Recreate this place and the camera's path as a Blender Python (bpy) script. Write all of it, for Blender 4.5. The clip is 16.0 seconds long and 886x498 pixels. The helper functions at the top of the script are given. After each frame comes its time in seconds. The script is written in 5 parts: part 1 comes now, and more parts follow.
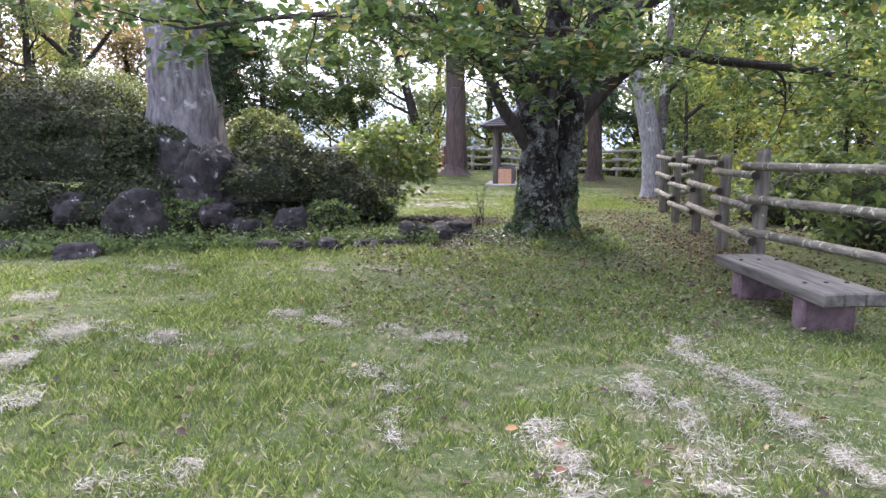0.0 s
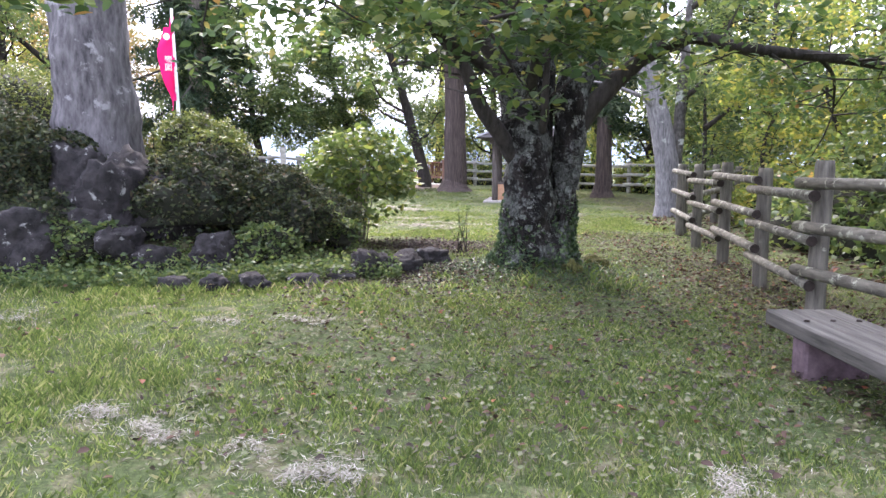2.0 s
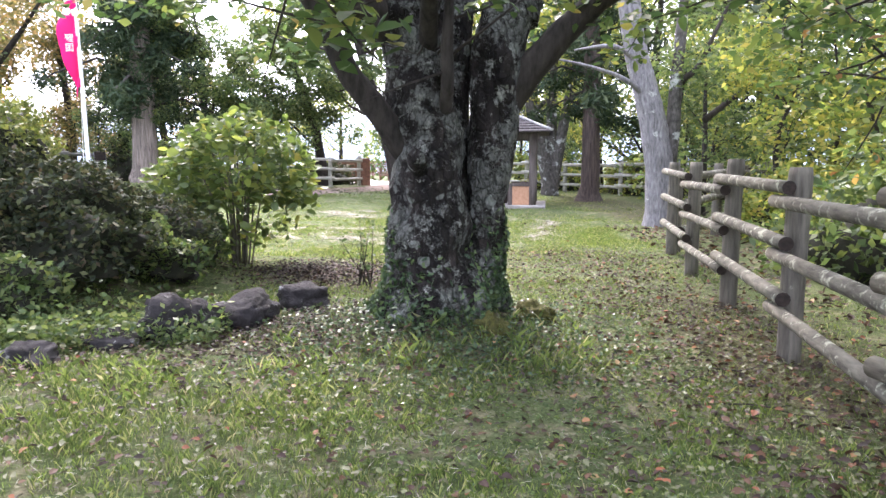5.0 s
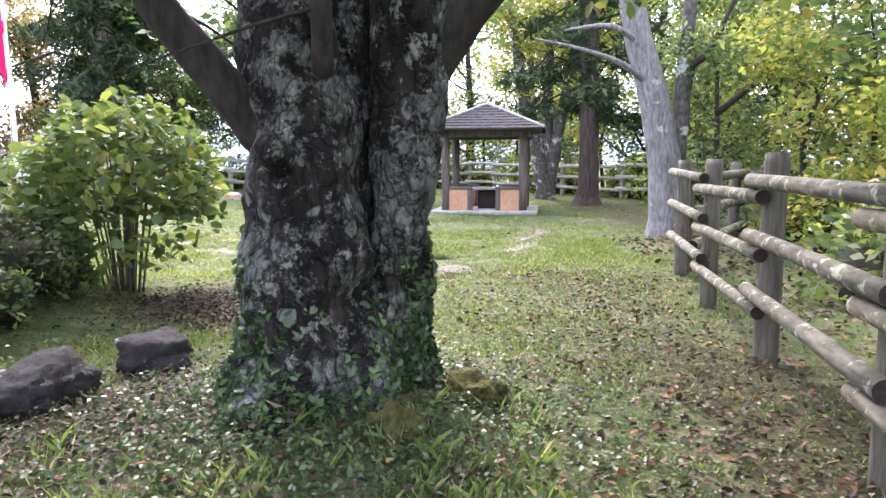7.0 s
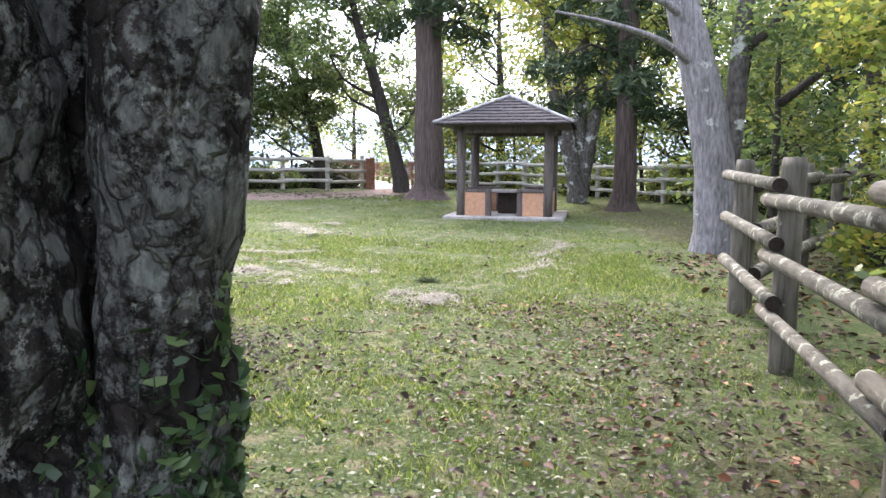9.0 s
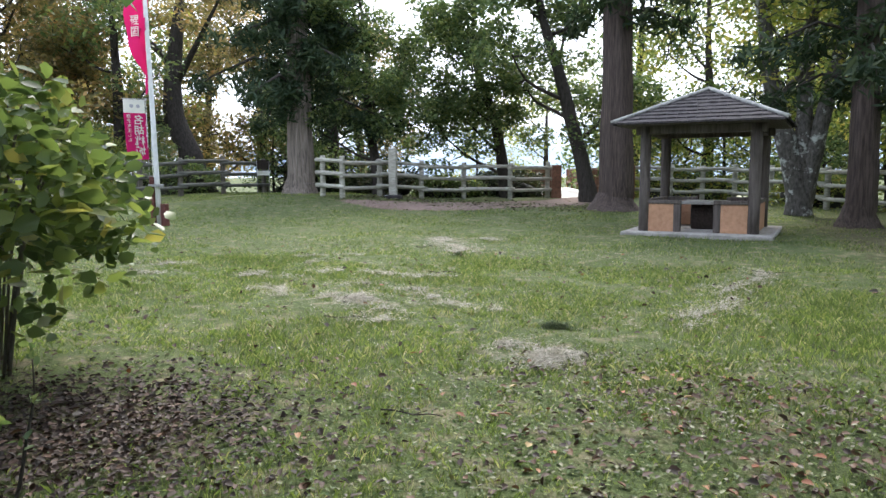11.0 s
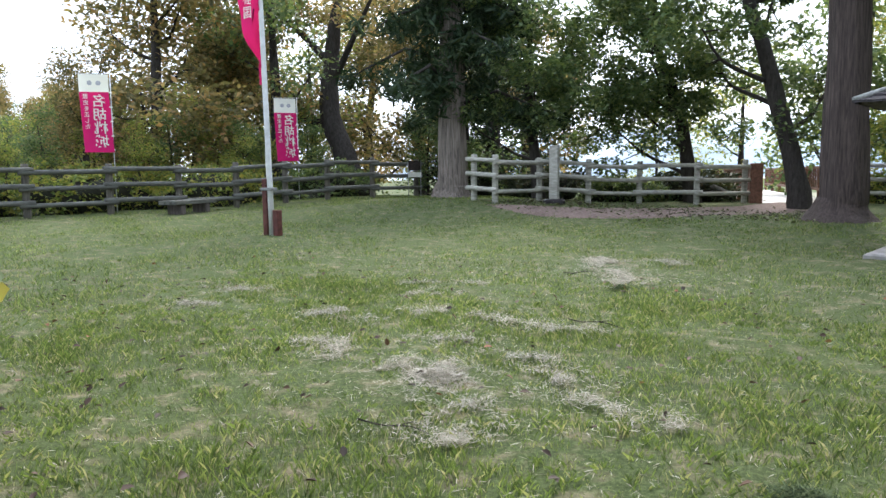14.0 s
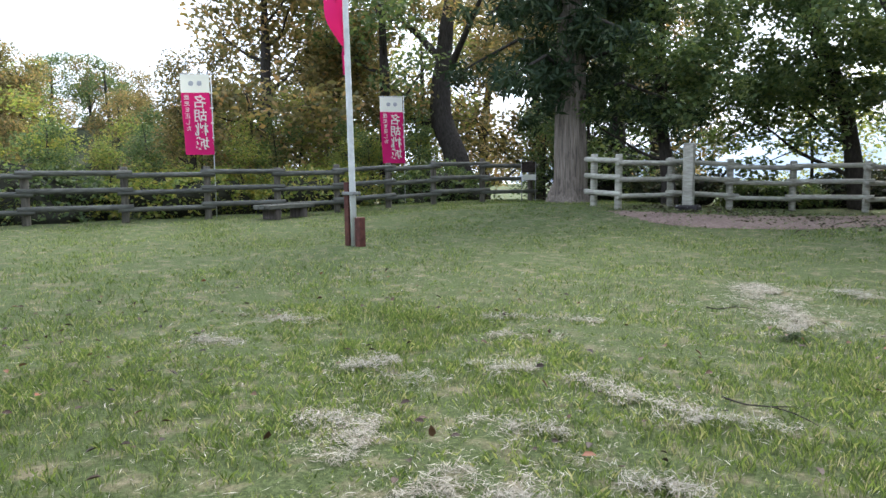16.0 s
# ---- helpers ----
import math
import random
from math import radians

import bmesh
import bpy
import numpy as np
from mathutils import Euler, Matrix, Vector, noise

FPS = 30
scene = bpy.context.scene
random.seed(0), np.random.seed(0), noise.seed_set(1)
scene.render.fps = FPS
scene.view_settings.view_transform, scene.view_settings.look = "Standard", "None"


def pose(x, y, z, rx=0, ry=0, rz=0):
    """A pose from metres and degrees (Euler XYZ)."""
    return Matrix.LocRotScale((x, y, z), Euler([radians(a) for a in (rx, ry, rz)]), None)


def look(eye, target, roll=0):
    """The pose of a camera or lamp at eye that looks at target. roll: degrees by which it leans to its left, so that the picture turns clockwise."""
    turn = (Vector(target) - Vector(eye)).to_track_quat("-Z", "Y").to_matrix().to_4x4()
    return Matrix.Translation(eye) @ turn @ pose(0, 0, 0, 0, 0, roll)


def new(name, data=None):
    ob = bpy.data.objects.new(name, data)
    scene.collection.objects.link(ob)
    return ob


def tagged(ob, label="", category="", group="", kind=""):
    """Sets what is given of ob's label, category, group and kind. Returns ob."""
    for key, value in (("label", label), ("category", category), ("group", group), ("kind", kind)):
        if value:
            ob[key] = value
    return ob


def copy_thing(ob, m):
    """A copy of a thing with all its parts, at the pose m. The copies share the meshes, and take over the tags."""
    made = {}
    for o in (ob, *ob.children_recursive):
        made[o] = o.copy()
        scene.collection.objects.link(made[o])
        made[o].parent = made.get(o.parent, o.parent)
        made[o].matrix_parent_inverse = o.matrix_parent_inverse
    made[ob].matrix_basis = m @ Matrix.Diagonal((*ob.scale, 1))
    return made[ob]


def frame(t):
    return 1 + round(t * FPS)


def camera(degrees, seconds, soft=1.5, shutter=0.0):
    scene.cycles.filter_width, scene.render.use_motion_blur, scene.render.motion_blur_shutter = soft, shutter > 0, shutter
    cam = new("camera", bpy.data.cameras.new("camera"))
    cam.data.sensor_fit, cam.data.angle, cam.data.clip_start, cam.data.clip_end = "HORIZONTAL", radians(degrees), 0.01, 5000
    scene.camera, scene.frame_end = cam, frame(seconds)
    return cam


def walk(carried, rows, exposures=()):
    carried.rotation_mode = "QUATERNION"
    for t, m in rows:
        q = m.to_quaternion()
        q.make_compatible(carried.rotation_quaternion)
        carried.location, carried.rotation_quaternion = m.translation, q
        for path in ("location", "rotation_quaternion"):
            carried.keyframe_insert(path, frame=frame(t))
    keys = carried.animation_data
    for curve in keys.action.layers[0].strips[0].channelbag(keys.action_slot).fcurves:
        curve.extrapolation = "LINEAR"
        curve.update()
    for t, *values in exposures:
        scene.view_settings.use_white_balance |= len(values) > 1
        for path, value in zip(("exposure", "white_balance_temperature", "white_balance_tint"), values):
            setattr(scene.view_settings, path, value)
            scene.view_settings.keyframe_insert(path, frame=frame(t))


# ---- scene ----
cam = camera(64.2, 16.0)
PATH = [
    (0, (0.886, 0.452, 1.333), (0.981, 2.43, 1.051), -0.3),
    (0.5, (1.064, 0.894, 1.327), (1.139, 2.875, 1.06), -0.3),
    (1, (1.223, 1.441, 1.301), (1.289, 3.425, 1.058), -0.2),
    (1.5, (1.409, 1.94, 1.279), (1.473, 3.925, 1.039), -0.2),
    (2, (1.522, 2.459, 1.285), (1.585, 4.444, 1.044), -0.1),
    (2.5, (1.73, 2.912, 1.283), (1.788, 4.897, 1.043), -0.1),
    (3, (1.9, 3.408, 1.278), (1.957, 5.392, 1.037), -0.1),
    (3.5, (2.141, 3.881, 1.254), (2.206, 5.865, 1.014), -0.2),
    (4, (2.332, 4.385, 1.233), (2.395, 6.369, 0.992), -0.1),
    (4.2, (2.416, 4.581, 1.263), (2.48, 6.565, 1.02), -0.1),
    (6.3, (3.187, 6.675, 1.26), (3.229, 8.66, 1.02), -0.1),
    (6.5, (3.249, 6.873, 1.23), (3.295, 8.859, 0.993), -0.3),
    (7, (3.371, 7.307, 1.222), (3.418, 9.293, 0.986), -0.2),
    (7.5, (3.485, 7.821, 1.213), (3.53, 9.807, 0.979), -0.0),
    (8, (3.637, 8.298, 1.197), (3.678, 10.284, 0.964), 0.1),
    (8.2, (3.679, 8.511, 1.175), (3.72, 10.497, 0.943), 0.2),
    (10.3, (4.363, 10.306, 1.286), (3.903, 12.238, 1.049), -0.3),
    (10.5, (4.375, 10.509, 1.271), (3.852, 12.427, 1.051), -0.3),
    (11, (4.465, 10.972, 1.238), (3.834, 12.857, 1.02), -0.3),
    (11.5, (4.409, 11.416, 1.235), (3.646, 13.251, 1.018), -0.4),
    (12, (4.313, 11.89, 1.207), (3.486, 13.698, 0.993), -0.3),
    (12.5, (4.203, 12.348, 1.204), (3.282, 14.111, 0.993), -0.4),
    (13, (4.088, 12.811, 1.217), (3.147, 14.563, 1.005), -0.5),
    (13.5, (3.954, 13.25, 1.205), (2.958, 14.972, 0.994), -0.6),
    (14, (3.777, 13.696, 1.207), (2.703, 15.37, 0.998), -0.6),
    (14.5, (3.641, 14.097, 1.205), (2.466, 15.703, 0.999), -0.7),
    (15, (3.4, 14.537, 1.2), (2.151, 16.086, 0.999), -0.7),
    (15.5, (3.226, 14.944, 1.192), (1.926, 16.451, 0.994), -0.7),
    (16, (2.961, 15.34, 1.186), (1.614, 16.805, 0.99), -0.7),
]
walk(cam, [(t, look(eye, target, roll)) for t, eye, target, roll in PATH],
     [(0, 1.65, 5950, 25), (2, 1.85, 5950, 25), (3.5, 2.02, 6100, 23), (6.5, 2.15, 6050, 23), (8, 2.15, 6050, 23), (10.5, 1.15, 6000, 12), (13, 0.97, 5950, 10), (16, 0.92, 5900, 10)])

# ---- world and sun ----
SUN_AZ, SUN_EL = radians(-14), radians(46)   # azimuth clockwise from +y
world = bpy.data.worlds.new("world")
scene.world = world
world.use_nodes = True
wn, wl = world.node_tree.nodes, world.node_tree.links
wn.clear()
sky = wn.new("ShaderNodeTexSky")
sky.sky_type, sky.sun_disc = "NISHITA", False
sky.sun_elevation, sky.sun_rotation = SUN_EL, SUN_AZ
sky.air_density, sky.dust_density, sky.ozone_density = 1.0, 6.0, 1.0
cloud = wn.new("ShaderNodeMix")
cloud.data_type = "RGBA"
cloud.inputs[0].default_value = 0.72
cloud.inputs[7].default_value = (9.6, 10.2, 11.2, 1)
back = wn.new("ShaderNodeBackground")
back.inputs[1].default_value = 0.15
wout = wn.new("ShaderNodeOutputWorld")
wl.new(sky.outputs[0], cloud.inputs[6])
wl.new(cloud.outputs[2], back.inputs[0])
wl.new(back.outputs[0], wout.inputs[0])
sun = new("sun", bpy.data.lights.new("sun", "SUN"))
sun.data.energy, sun.data.angle, sun.data.color = 2.6, radians(22), (1.0, 0.91, 0.78)
sun.matrix_world = look((30 * math.sin(SUN_AZ), 30 * math.cos(SUN_AZ), 30 * math.tan(SUN_EL)), (0, 0, 0))


from mathutils.bvhtree import BVHTree

# ---- materials ----
def material(name, rough=0.8, spec=0.3, metal=0.0):
    m = bpy.data.materials.new(name)
    m.use_nodes = True
    n = m.node_tree.nodes
    b = n["Principled BSDF"]
    b.inputs["Roughness"].default_value = rough
    b.inputs["Specular IOR Level"].default_value = spec
    b.inputs["Metallic"].default_value = metal
    return m, n, m.node_tree.links, b


def coords(n, l, scale=(1, 1, 1), kind="Object"):
    tc, mp = n.new("ShaderNodeTexCoord"), n.new("ShaderNodeMapping")
    mp.inputs["Scale"].default_value = scale
    l.new(tc.outputs[kind], mp.inputs[0])
    return mp.outputs[0]


def fractal(n, l, vec, scale, detail=4, rough=0.55):
    t = n.new("ShaderNodeTexNoise")
    t.inputs["Scale"].default_value, t.inputs["Detail"].default_value, t.inputs["Roughness"].default_value = scale, detail, rough
    l.new(vec, t.inputs["Vector"])
    return t.outputs[0]


def n_colour(n, l, vec, scale):
    t = n.new("ShaderNodeTexNoise")
    t.inputs["Scale"].default_value, t.inputs["Detail"].default_value = scale, 4
    l.new(vec, t.inputs["Vector"])
    return t.outputs["Color"]


def ramp(n, l, value, stops):
    r = n.new("ShaderNodeValToRGB")
    e = r.color_ramp.elements
    while len(e) < len(stops):
        e.new(0.5)
    for k, (p, c) in enumerate(stops):
        e[k].position, e[k].color = p, (*c, 1)
    l.new(value, r.inputs[0])
    return r.outputs[0]


def blend(n, l, fac, a, b, mode="MIX"):
    m = n.new("ShaderNodeMix")
    m.data_type, m.blend_type = "RGBA", mode
    for v, i in ((fac, 0), (a, 6), (b, 7)):
        if isinstance(v, (int, float)):
            m.inputs[i].default_value = v
        elif isinstance(v, tuple):
            m.inputs[i].default_value = (*v, 1)
        else:
            l.new(v, m.inputs[i])
    return m.outputs[2]


def relief(n, l, b, value, strength, distance):
    u = n.new("ShaderNodeBump")
    u.inputs["Strength"].default_value, u.inputs["Distance"].default_value = strength, distance
    l.new(value, u.inputs["Height"])
    l.new(u.outputs[0], b.inputs["Normal"])


def mottled(name, dark, light, scale=6, rough=0.85, stretch=(1, 1, 1), bump=0.4, dist=0.01, patch=None, patch_scale=3.0, patch_at=0.6, kind="Object"):
    """Two-scale noise between two colours, with patches (lichen, stain) of a third."""
    m, n, l, b = material(name, rough)
    v = coords(n, l, stretch, kind)
    fine, wide = fractal(n, l, v, scale, 6, 0.62), fractal(n, l, v, scale * 0.17, 3)
    c = ramp(n, l, fine, [(0.3, dark), (0.7, light)])
    c = blend(n, l, 0.5, c, ramp(n, l, wide, [(0.3, (0.55, 0.55, 0.55)), (0.7, (1, 1, 1))]), "MULTIPLY")
    if patch:
        w = coords(n, l, (1, 1, 1), kind)
        mask = ramp(n, l, fractal(n, l, w, patch_scale, 7, 0.68), [(patch_at, (0, 0, 0)), (patch_at + 0.06, (1, 1, 1))])
        c = blend(n, l, mask, c, patch)
    l.new(c, b.inputs["Base Color"])
    relief(n, l, b, fine, bump, dist)
    return m


def leafy(name, stops, through_light=0.4, rough=0.45, spec=0.35):
    """Leaves: colour by piece, part of the light passes through."""
    m, n, l, b = material(name, rough, spec)
    g = n.new("ShaderNodeNewGeometry")
    c = ramp(n, l, g.outputs["Random Per Island"], stops)
    v = coords(n, l)
    c = blend(n, l, 0.6, c, ramp(n, l, fractal(n, l, v, 0.9, 2), [(0.3, (0.62, 0.64, 0.64)), (0.7, (1.12, 1.1, 1.05))]), "MULTIPLY")
    l.new(c, b.inputs["Base Color"])
    t = n.new("ShaderNodeBsdfTranslucent")
    l.new(blend(n, l, 1.0, c, (1.3, 1.3, 0.85), "MULTIPLY"), t.inputs[0])
    x = n.new("ShaderNodeMixShader")
    x.inputs[0].default_value = through_light
    l.new(b.outputs[0], x.inputs[1])
    l.new(t.outputs[0], x.inputs[2])
    l.new(x.outputs[0], n["Material Output"].inputs[0])
    return m


def ground_material():
    m, n, l, b = material("lawn_soil", 0.95, 0.1)
    v = coords(n, l)
    fine, mid, wide = fractal(n, l, v, 45, 6, 0.7), fractal(n, l, v, 5, 5, 0.6), fractal(n, l, v, 0.6, 3)
    grass = ramp(n, l, fine, [(0.25, (0.03, 0.038, 0.016)), (0.5, (0.075, 0.096, 0.04)), (0.75, (0.165, 0.2, 0.09))])
    dry = ramp(n, l, fine, [(0.25, (0.1, 0.08, 0.055)), (0.7, (0.3, 0.26, 0.18))])
    c = blend(n, l, ramp(n, l, mid, [(0.5, (0, 0, 0)), (0.72, (1, 1, 1))]), grass, dry)
    c = blend(n, l, 0.5, c, ramp(n, l, wide, [(0.3, (0.75, 0.8, 0.7)), (0.7, (1.1, 1.1, 1.0))]), "MULTIPLY")
    # bare soil and litter round the big tree and along the near fence
    def near(cx, cy, rx, ry):
        q = coords(n, l, (1 / rx, 1 / ry, 0))
        q.node.inputs["Location"].default_value = (-cx / rx, -cy / ry, 0)
        d = n.new("ShaderNodeVectorMath")
        d.operation = "LENGTH"
        l.new(q, d.inputs[0])
        return d.outputs["Value"]
    soil = ramp(n, l, fine, [(0.3, (0.03, 0.025, 0.016)), (0.7, (0.145, 0.122, 0.078))])
    for cx, cy, rx, ry in ((1.5, 10.7, 1.5, 1.6), (3.1, 10.6, 1.8, 1.5), (5.3, 10.2, 1.4, 4.8), (1.7, 13.6, 1.4, 1.2), (-2.5, 11.0, 5.0, 1.8), (8.0, 24, 2.4, 14)):
        a = n.new("ShaderNodeMath")
        a.operation = "MULTIPLY_ADD"
        l.new(mid, a.inputs[0])
        a.inputs[1].default_value = 1.1
        l.new(near(cx, cy, rx, ry), a.inputs[2])
        c = blend(n, l, ramp(n, l, a.outputs[0], [(0.95, (0.65, 0.65, 0.65)), (1.4, (0, 0, 0))]), c, soil)
    l.new(c, b.inputs["Base Color"])
    relief(n, l, b, fine, 0.7, 0.03)
    return m


M_GROUND = ground_material()
M_GRASS = leafy("grass_blade", [(0.0, (0.065, 0.095, 0.038)), (0.35, (0.118, 0.172, 0.056)), (0.75, (0.208, 0.275, 0.086)), (0.92, (0.33, 0.345, 0.17)), (1.0, (0.42, 0.39, 0.27))], 0.52, 0.6, 0.2)
M_STRAW = leafy("dry_clippings", [(0.0, (0.18, 0.155, 0.125)), (0.5, (0.37, 0.34, 0.29)), (1.0, (0.58, 0.55, 0.5))], 0.15, 0.7, 0.2)
M_FALLEN = leafy("fallen_leaf", [(0.0, (0.02, 0.013, 0.01)), (0.6, (0.065, 0.036, 0.025)), (0.9, (0.13, 0.07, 0.04)), (0.97, (0.28, 0.1, 0.05)), (1.0, (0.32, 0.25, 0.12))], 0.1, 0.65)
# Brown litter darkened further: shade by the bush and trunk is in the colour.
M_SHADED_LITTER = leafy("shade_darkened_litter", [(0.0, (0.015, 0.01, 0.008)), (0.7, (0.05, 0.03, 0.024)), (1.0, (0.11, 0.065, 0.045))], 0.05, 0.7)
M_LITTER = leafy("pale_litter", [(0.0, (0.045, 0.034, 0.024)), (0.4, (0.11, 0.105, 0.055)), (0.75, (0.14, 0.16, 0.07)), (1.0, (0.22, 0.21, 0.13))], 0.1, 0.5)
M_CHERRY = leafy("cherry_leaf", [(0.0, (0.045, 0.085, 0.038)), (0.6, (0.095, 0.155, 0.058)), (0.92, (0.19, 0.23, 0.075)), (0.985, (0.34, 0.28, 0.1)), (1.0, (0.36, 0.17, 0.08))], 0.45)
M_YELLOW = leafy("yellow_green_leaf", [(0.0, (0.13, 0.19, 0.06)), (0.6, (0.27, 0.315, 0.085)), (1.0, (0.47, 0.4, 0.12))], 0.58)
M_GREEN = leafy("green_leaf", [(0.0, (0.06, 0.1, 0.045)), (0.6, (0.125, 0.18, 0.075)), (1.0, (0.23, 0.27, 0.1))], 0.5)
M_OLIVE = leafy("olive_leaf", [(0.0, (0.1, 0.1, 0.05)), (0.5, (0.19, 0.17, 0.08)), (0.85, (0.32, 0.24, 0.11)), (1.0, (0.4, 0.24, 0.12))], 0.58)
M_CONIFER = leafy("conifer_needles", [(0.0, (0.02, 0.038, 0.02)), (0.7, (0.042, 0.068, 0.034)), (1.0, (0.075, 0.095, 0.042))], 0.22, 0.6, 0.2)
M_AZALEA = leafy("azalea_leaf", [(0.0, (0.022, 0.032, 0.02)), (0.55, (0.048, 0.062, 0.034)), (0.85, (0.085, 0.1, 0.042)), (1.0, (0.11, 0.085, 0.06))], 0.2, 0.68, 0.2)
M_DOME = leafy("clipped_leaf", [(0.0, (0.08, 0.11, 0.035)), (0.6, (0.17, 0.21, 0.065)), (1.0, (0.28, 0.29, 0.09))], 0.3)
M_BUSH = leafy("hydrangea_leaf", [(0.0, (0.07, 0.11, 0.045)), (0.6, (0.15, 0.21, 0.068)), (0.93, (0.26, 0.31, 0.095)), (1.0, (0.38, 0.34, 0.11))], 0.45, 0.42, 0.4)
M_IVY = leafy("ivy_leaf", [(0.0, (0.025, 0.055, 0.025)), (0.6, (0.058, 0.105, 0.043)), (1.0, (0.14, 0.2, 0.075))], 0.2, 0.38, 0.45)
# Near-black colour stands for the shade inside a shrub; no twigs are modelled.
M_SHADE_CORE = mottled("inner_shade", (0.012, 0.014, 0.009), (0.035, 0.035, 0.022), 14)


def cherry_bark():
    """Black furrowed bark, cracked into plates, under crusts and round discs of grey lichen."""
    m, n, l, b = material("cherry_bark", 0.9, 0.25)
    v, st = coords(n, l), coords(n, l, (1, 1, 0.45))
    fine, coarse = fractal(n, l, st, 40, 8, 0.72), fractal(n, l, st, 6, 6, 0.65)
    warp = blend(n, l, 0.12, st, n_colour(n, l, v, 9))
    crack = n.new("ShaderNodeTexVoronoi")
    crack.feature = "DISTANCE_TO_EDGE"
    crack.inputs["Scale"].default_value = 15
    l.new(warp, crack.inputs["Vector"])
    plate = ramp(n, l, crack.outputs["Distance"], [(0.0, (0, 0, 0)), (0.16, (1, 1, 1))])
    c = ramp(n, l, coarse, [(0.35, (0.006, 0.005, 0.005)), (0.5, (0.017, 0.014, 0.013)), (0.74, (0.055, 0.045, 0.041))])
    c = blend(n, l, 0.7, c, ramp(n, l, fine, [(0.3, (0.3, 0.3, 0.3)), (0.7, (1.4, 1.4, 1.4))]), "MULTIPLY")
    def crust(scale, at, soft, dark, light, c):
        w = fractal(n, l, v, scale, 12, 0.78)
        mask = ramp(n, l, w, [(at, (0, 0, 0)), (at + soft, (0.95, 0.95, 0.95))])
        return blend(n, l, mask, c, ramp(n, l, fine, [(0.34, dark), (0.64, light)]))
    c = crust(2.2, 0.5, 0.03, (0.032, 0.034, 0.032), (0.165, 0.172, 0.158), c)
    c = crust(7.5, 0.56, 0.02, (0.06, 0.064, 0.058), (0.29, 0.3, 0.272), c)
    c = crust(4.6, 0.67, 0.02, (0.07, 0.045, 0.035), (0.17, 0.1, 0.08), c)
    disc = n.new("ShaderNodeTexVoronoi")
    disc.inputs["Scale"].default_value = 6.5
    l.new(blend(n, l, 0.05, v, n_colour(n, l, v, 16)), disc.inputs["Vector"])
    round_ = ramp(n, l, disc.outputs["Distance"], [(0.27, (1, 1, 1)), (0.31, (0, 0, 0))])
    some = ramp(n, l, disc.outputs["Color"], [(0.66, (0, 0, 0)), (0.68, (0.7, 0.7, 0.7))])
    c = blend(n, l, blend(n, l, 1.0, round_, some, "MULTIPLY"), c, ramp(n, l, fine, [(0.3, (0.11, 0.12, 0.11)), (0.7, (0.27, 0.285, 0.26))]))
    c = blend(n, l, 0.75, c, ramp(n, l, crack.outputs["Distance"], [(0.0, (0.2, 0.19, 0.18)), (0.06, (1, 1, 1))]), "MULTIPLY")
    l.new(c, b.inputs["Base Color"])
    h = blend(n, l, 0.5, blend(n, l, 0.4, coarse, fine), plate)
    relief(n, l, b, h, 1.0, 0.035)
    return m


M_BARK = cherry_bark()
M_BARK_GREY = mottled("flaking_grey_bark", (0.06, 0.056, 0.062), (0.24, 0.225, 0.235), 14, 0.9, (1, 1, 0.3), 1.0, 0.04, (0.33, 0.32, 0.33), 3.2, 0.58)
M_BARK_DARK = mottled("dark_bark", (0.017, 0.015, 0.013), (0.068, 0.058, 0.051), 18, 0.9, (1, 1, 0.3), 0.8, 0.02)
M_BARK_PALE = mottled("grey_bark", (0.1, 0.095, 0.1), (0.34, 0.33, 0.34), 26, 0.9, (1, 1, 0.22), 1.0, 0.03, (0.42, 0.43, 0.4), 5, 0.62)
M_BARK_CEDAR = mottled("cedar_bark", (0.028, 0.022, 0.02), (0.125, 0.095, 0.084), 30, 0.92, (1, 1, 0.06), 1.0, 0.03)
M_BARK_CEDAR_PALE = mottled("pale_cedar_bark", (0.07, 0.058, 0.05), (0.34, 0.29, 0.25), 26, 0.92, (1, 1, 0.05), 1.0, 0.04)
M_BARK_FORK = mottled("patchy_bark", (0.03, 0.028, 0.025), (0.15, 0.14, 0.13), 16, 0.9, (1, 1, 0.5), 0.8, 0.02, (0.4, 0.42, 0.4), 3, 0.56)
M_ROCK = mottled("lichened_rock", (0.012, 0.011, 0.012), (0.055, 0.049, 0.051), 9, 0.9, (1, 1, 1), 1.0, 0.05, (0.3, 0.3, 0.29), 7, 0.6)
M_POST = mottled("weathered_log", (0.055, 0.05, 0.042), (0.21, 0.192, 0.16), 24, 0.85, (1, 1, 0.12), 0.6, 0.01, (0.42, 0.41, 0.34), 6, 0.66)
M_RAIL = mottled("lichened_rail", (0.055, 0.05, 0.04), (0.22, 0.205, 0.165), 26, 0.85, (0.2, 0.2, 1), 0.8, 0.012, (0.36, 0.365, 0.29), 10, 0.56)
M_CUT = mottled("dark_cut_end", (0.012, 0.009, 0.008), (0.05, 0.036, 0.03), 30)
M_GREYRAIL = mottled("grey_green_rail", (0.06, 0.062, 0.055), (0.17, 0.17, 0.15), 20, 0.85, (0.2, 0.2, 1))
M_PALERAIL = mottled("pale_rail", (0.24, 0.235, 0.2), (0.5, 0.49, 0.43), 20, 0.85, (0.3, 0.3, 1))
M_PLANK = mottled("weathered_plank", (0.032, 0.03, 0.027), (0.16, 0.149, 0.132), 18, 0.85, (1, 0.08, 1), 0.7, 0.01)
M_LEG = mottled("purple_brown_block", (0.075, 0.05, 0.06), (0.2, 0.145, 0.16), 12, 0.9)
M_COLUMN = mottled("grey_brown_timber", (0.06, 0.05, 0.047), (0.17, 0.145, 0.135), 20, 0.85, (1, 1, 0.1))
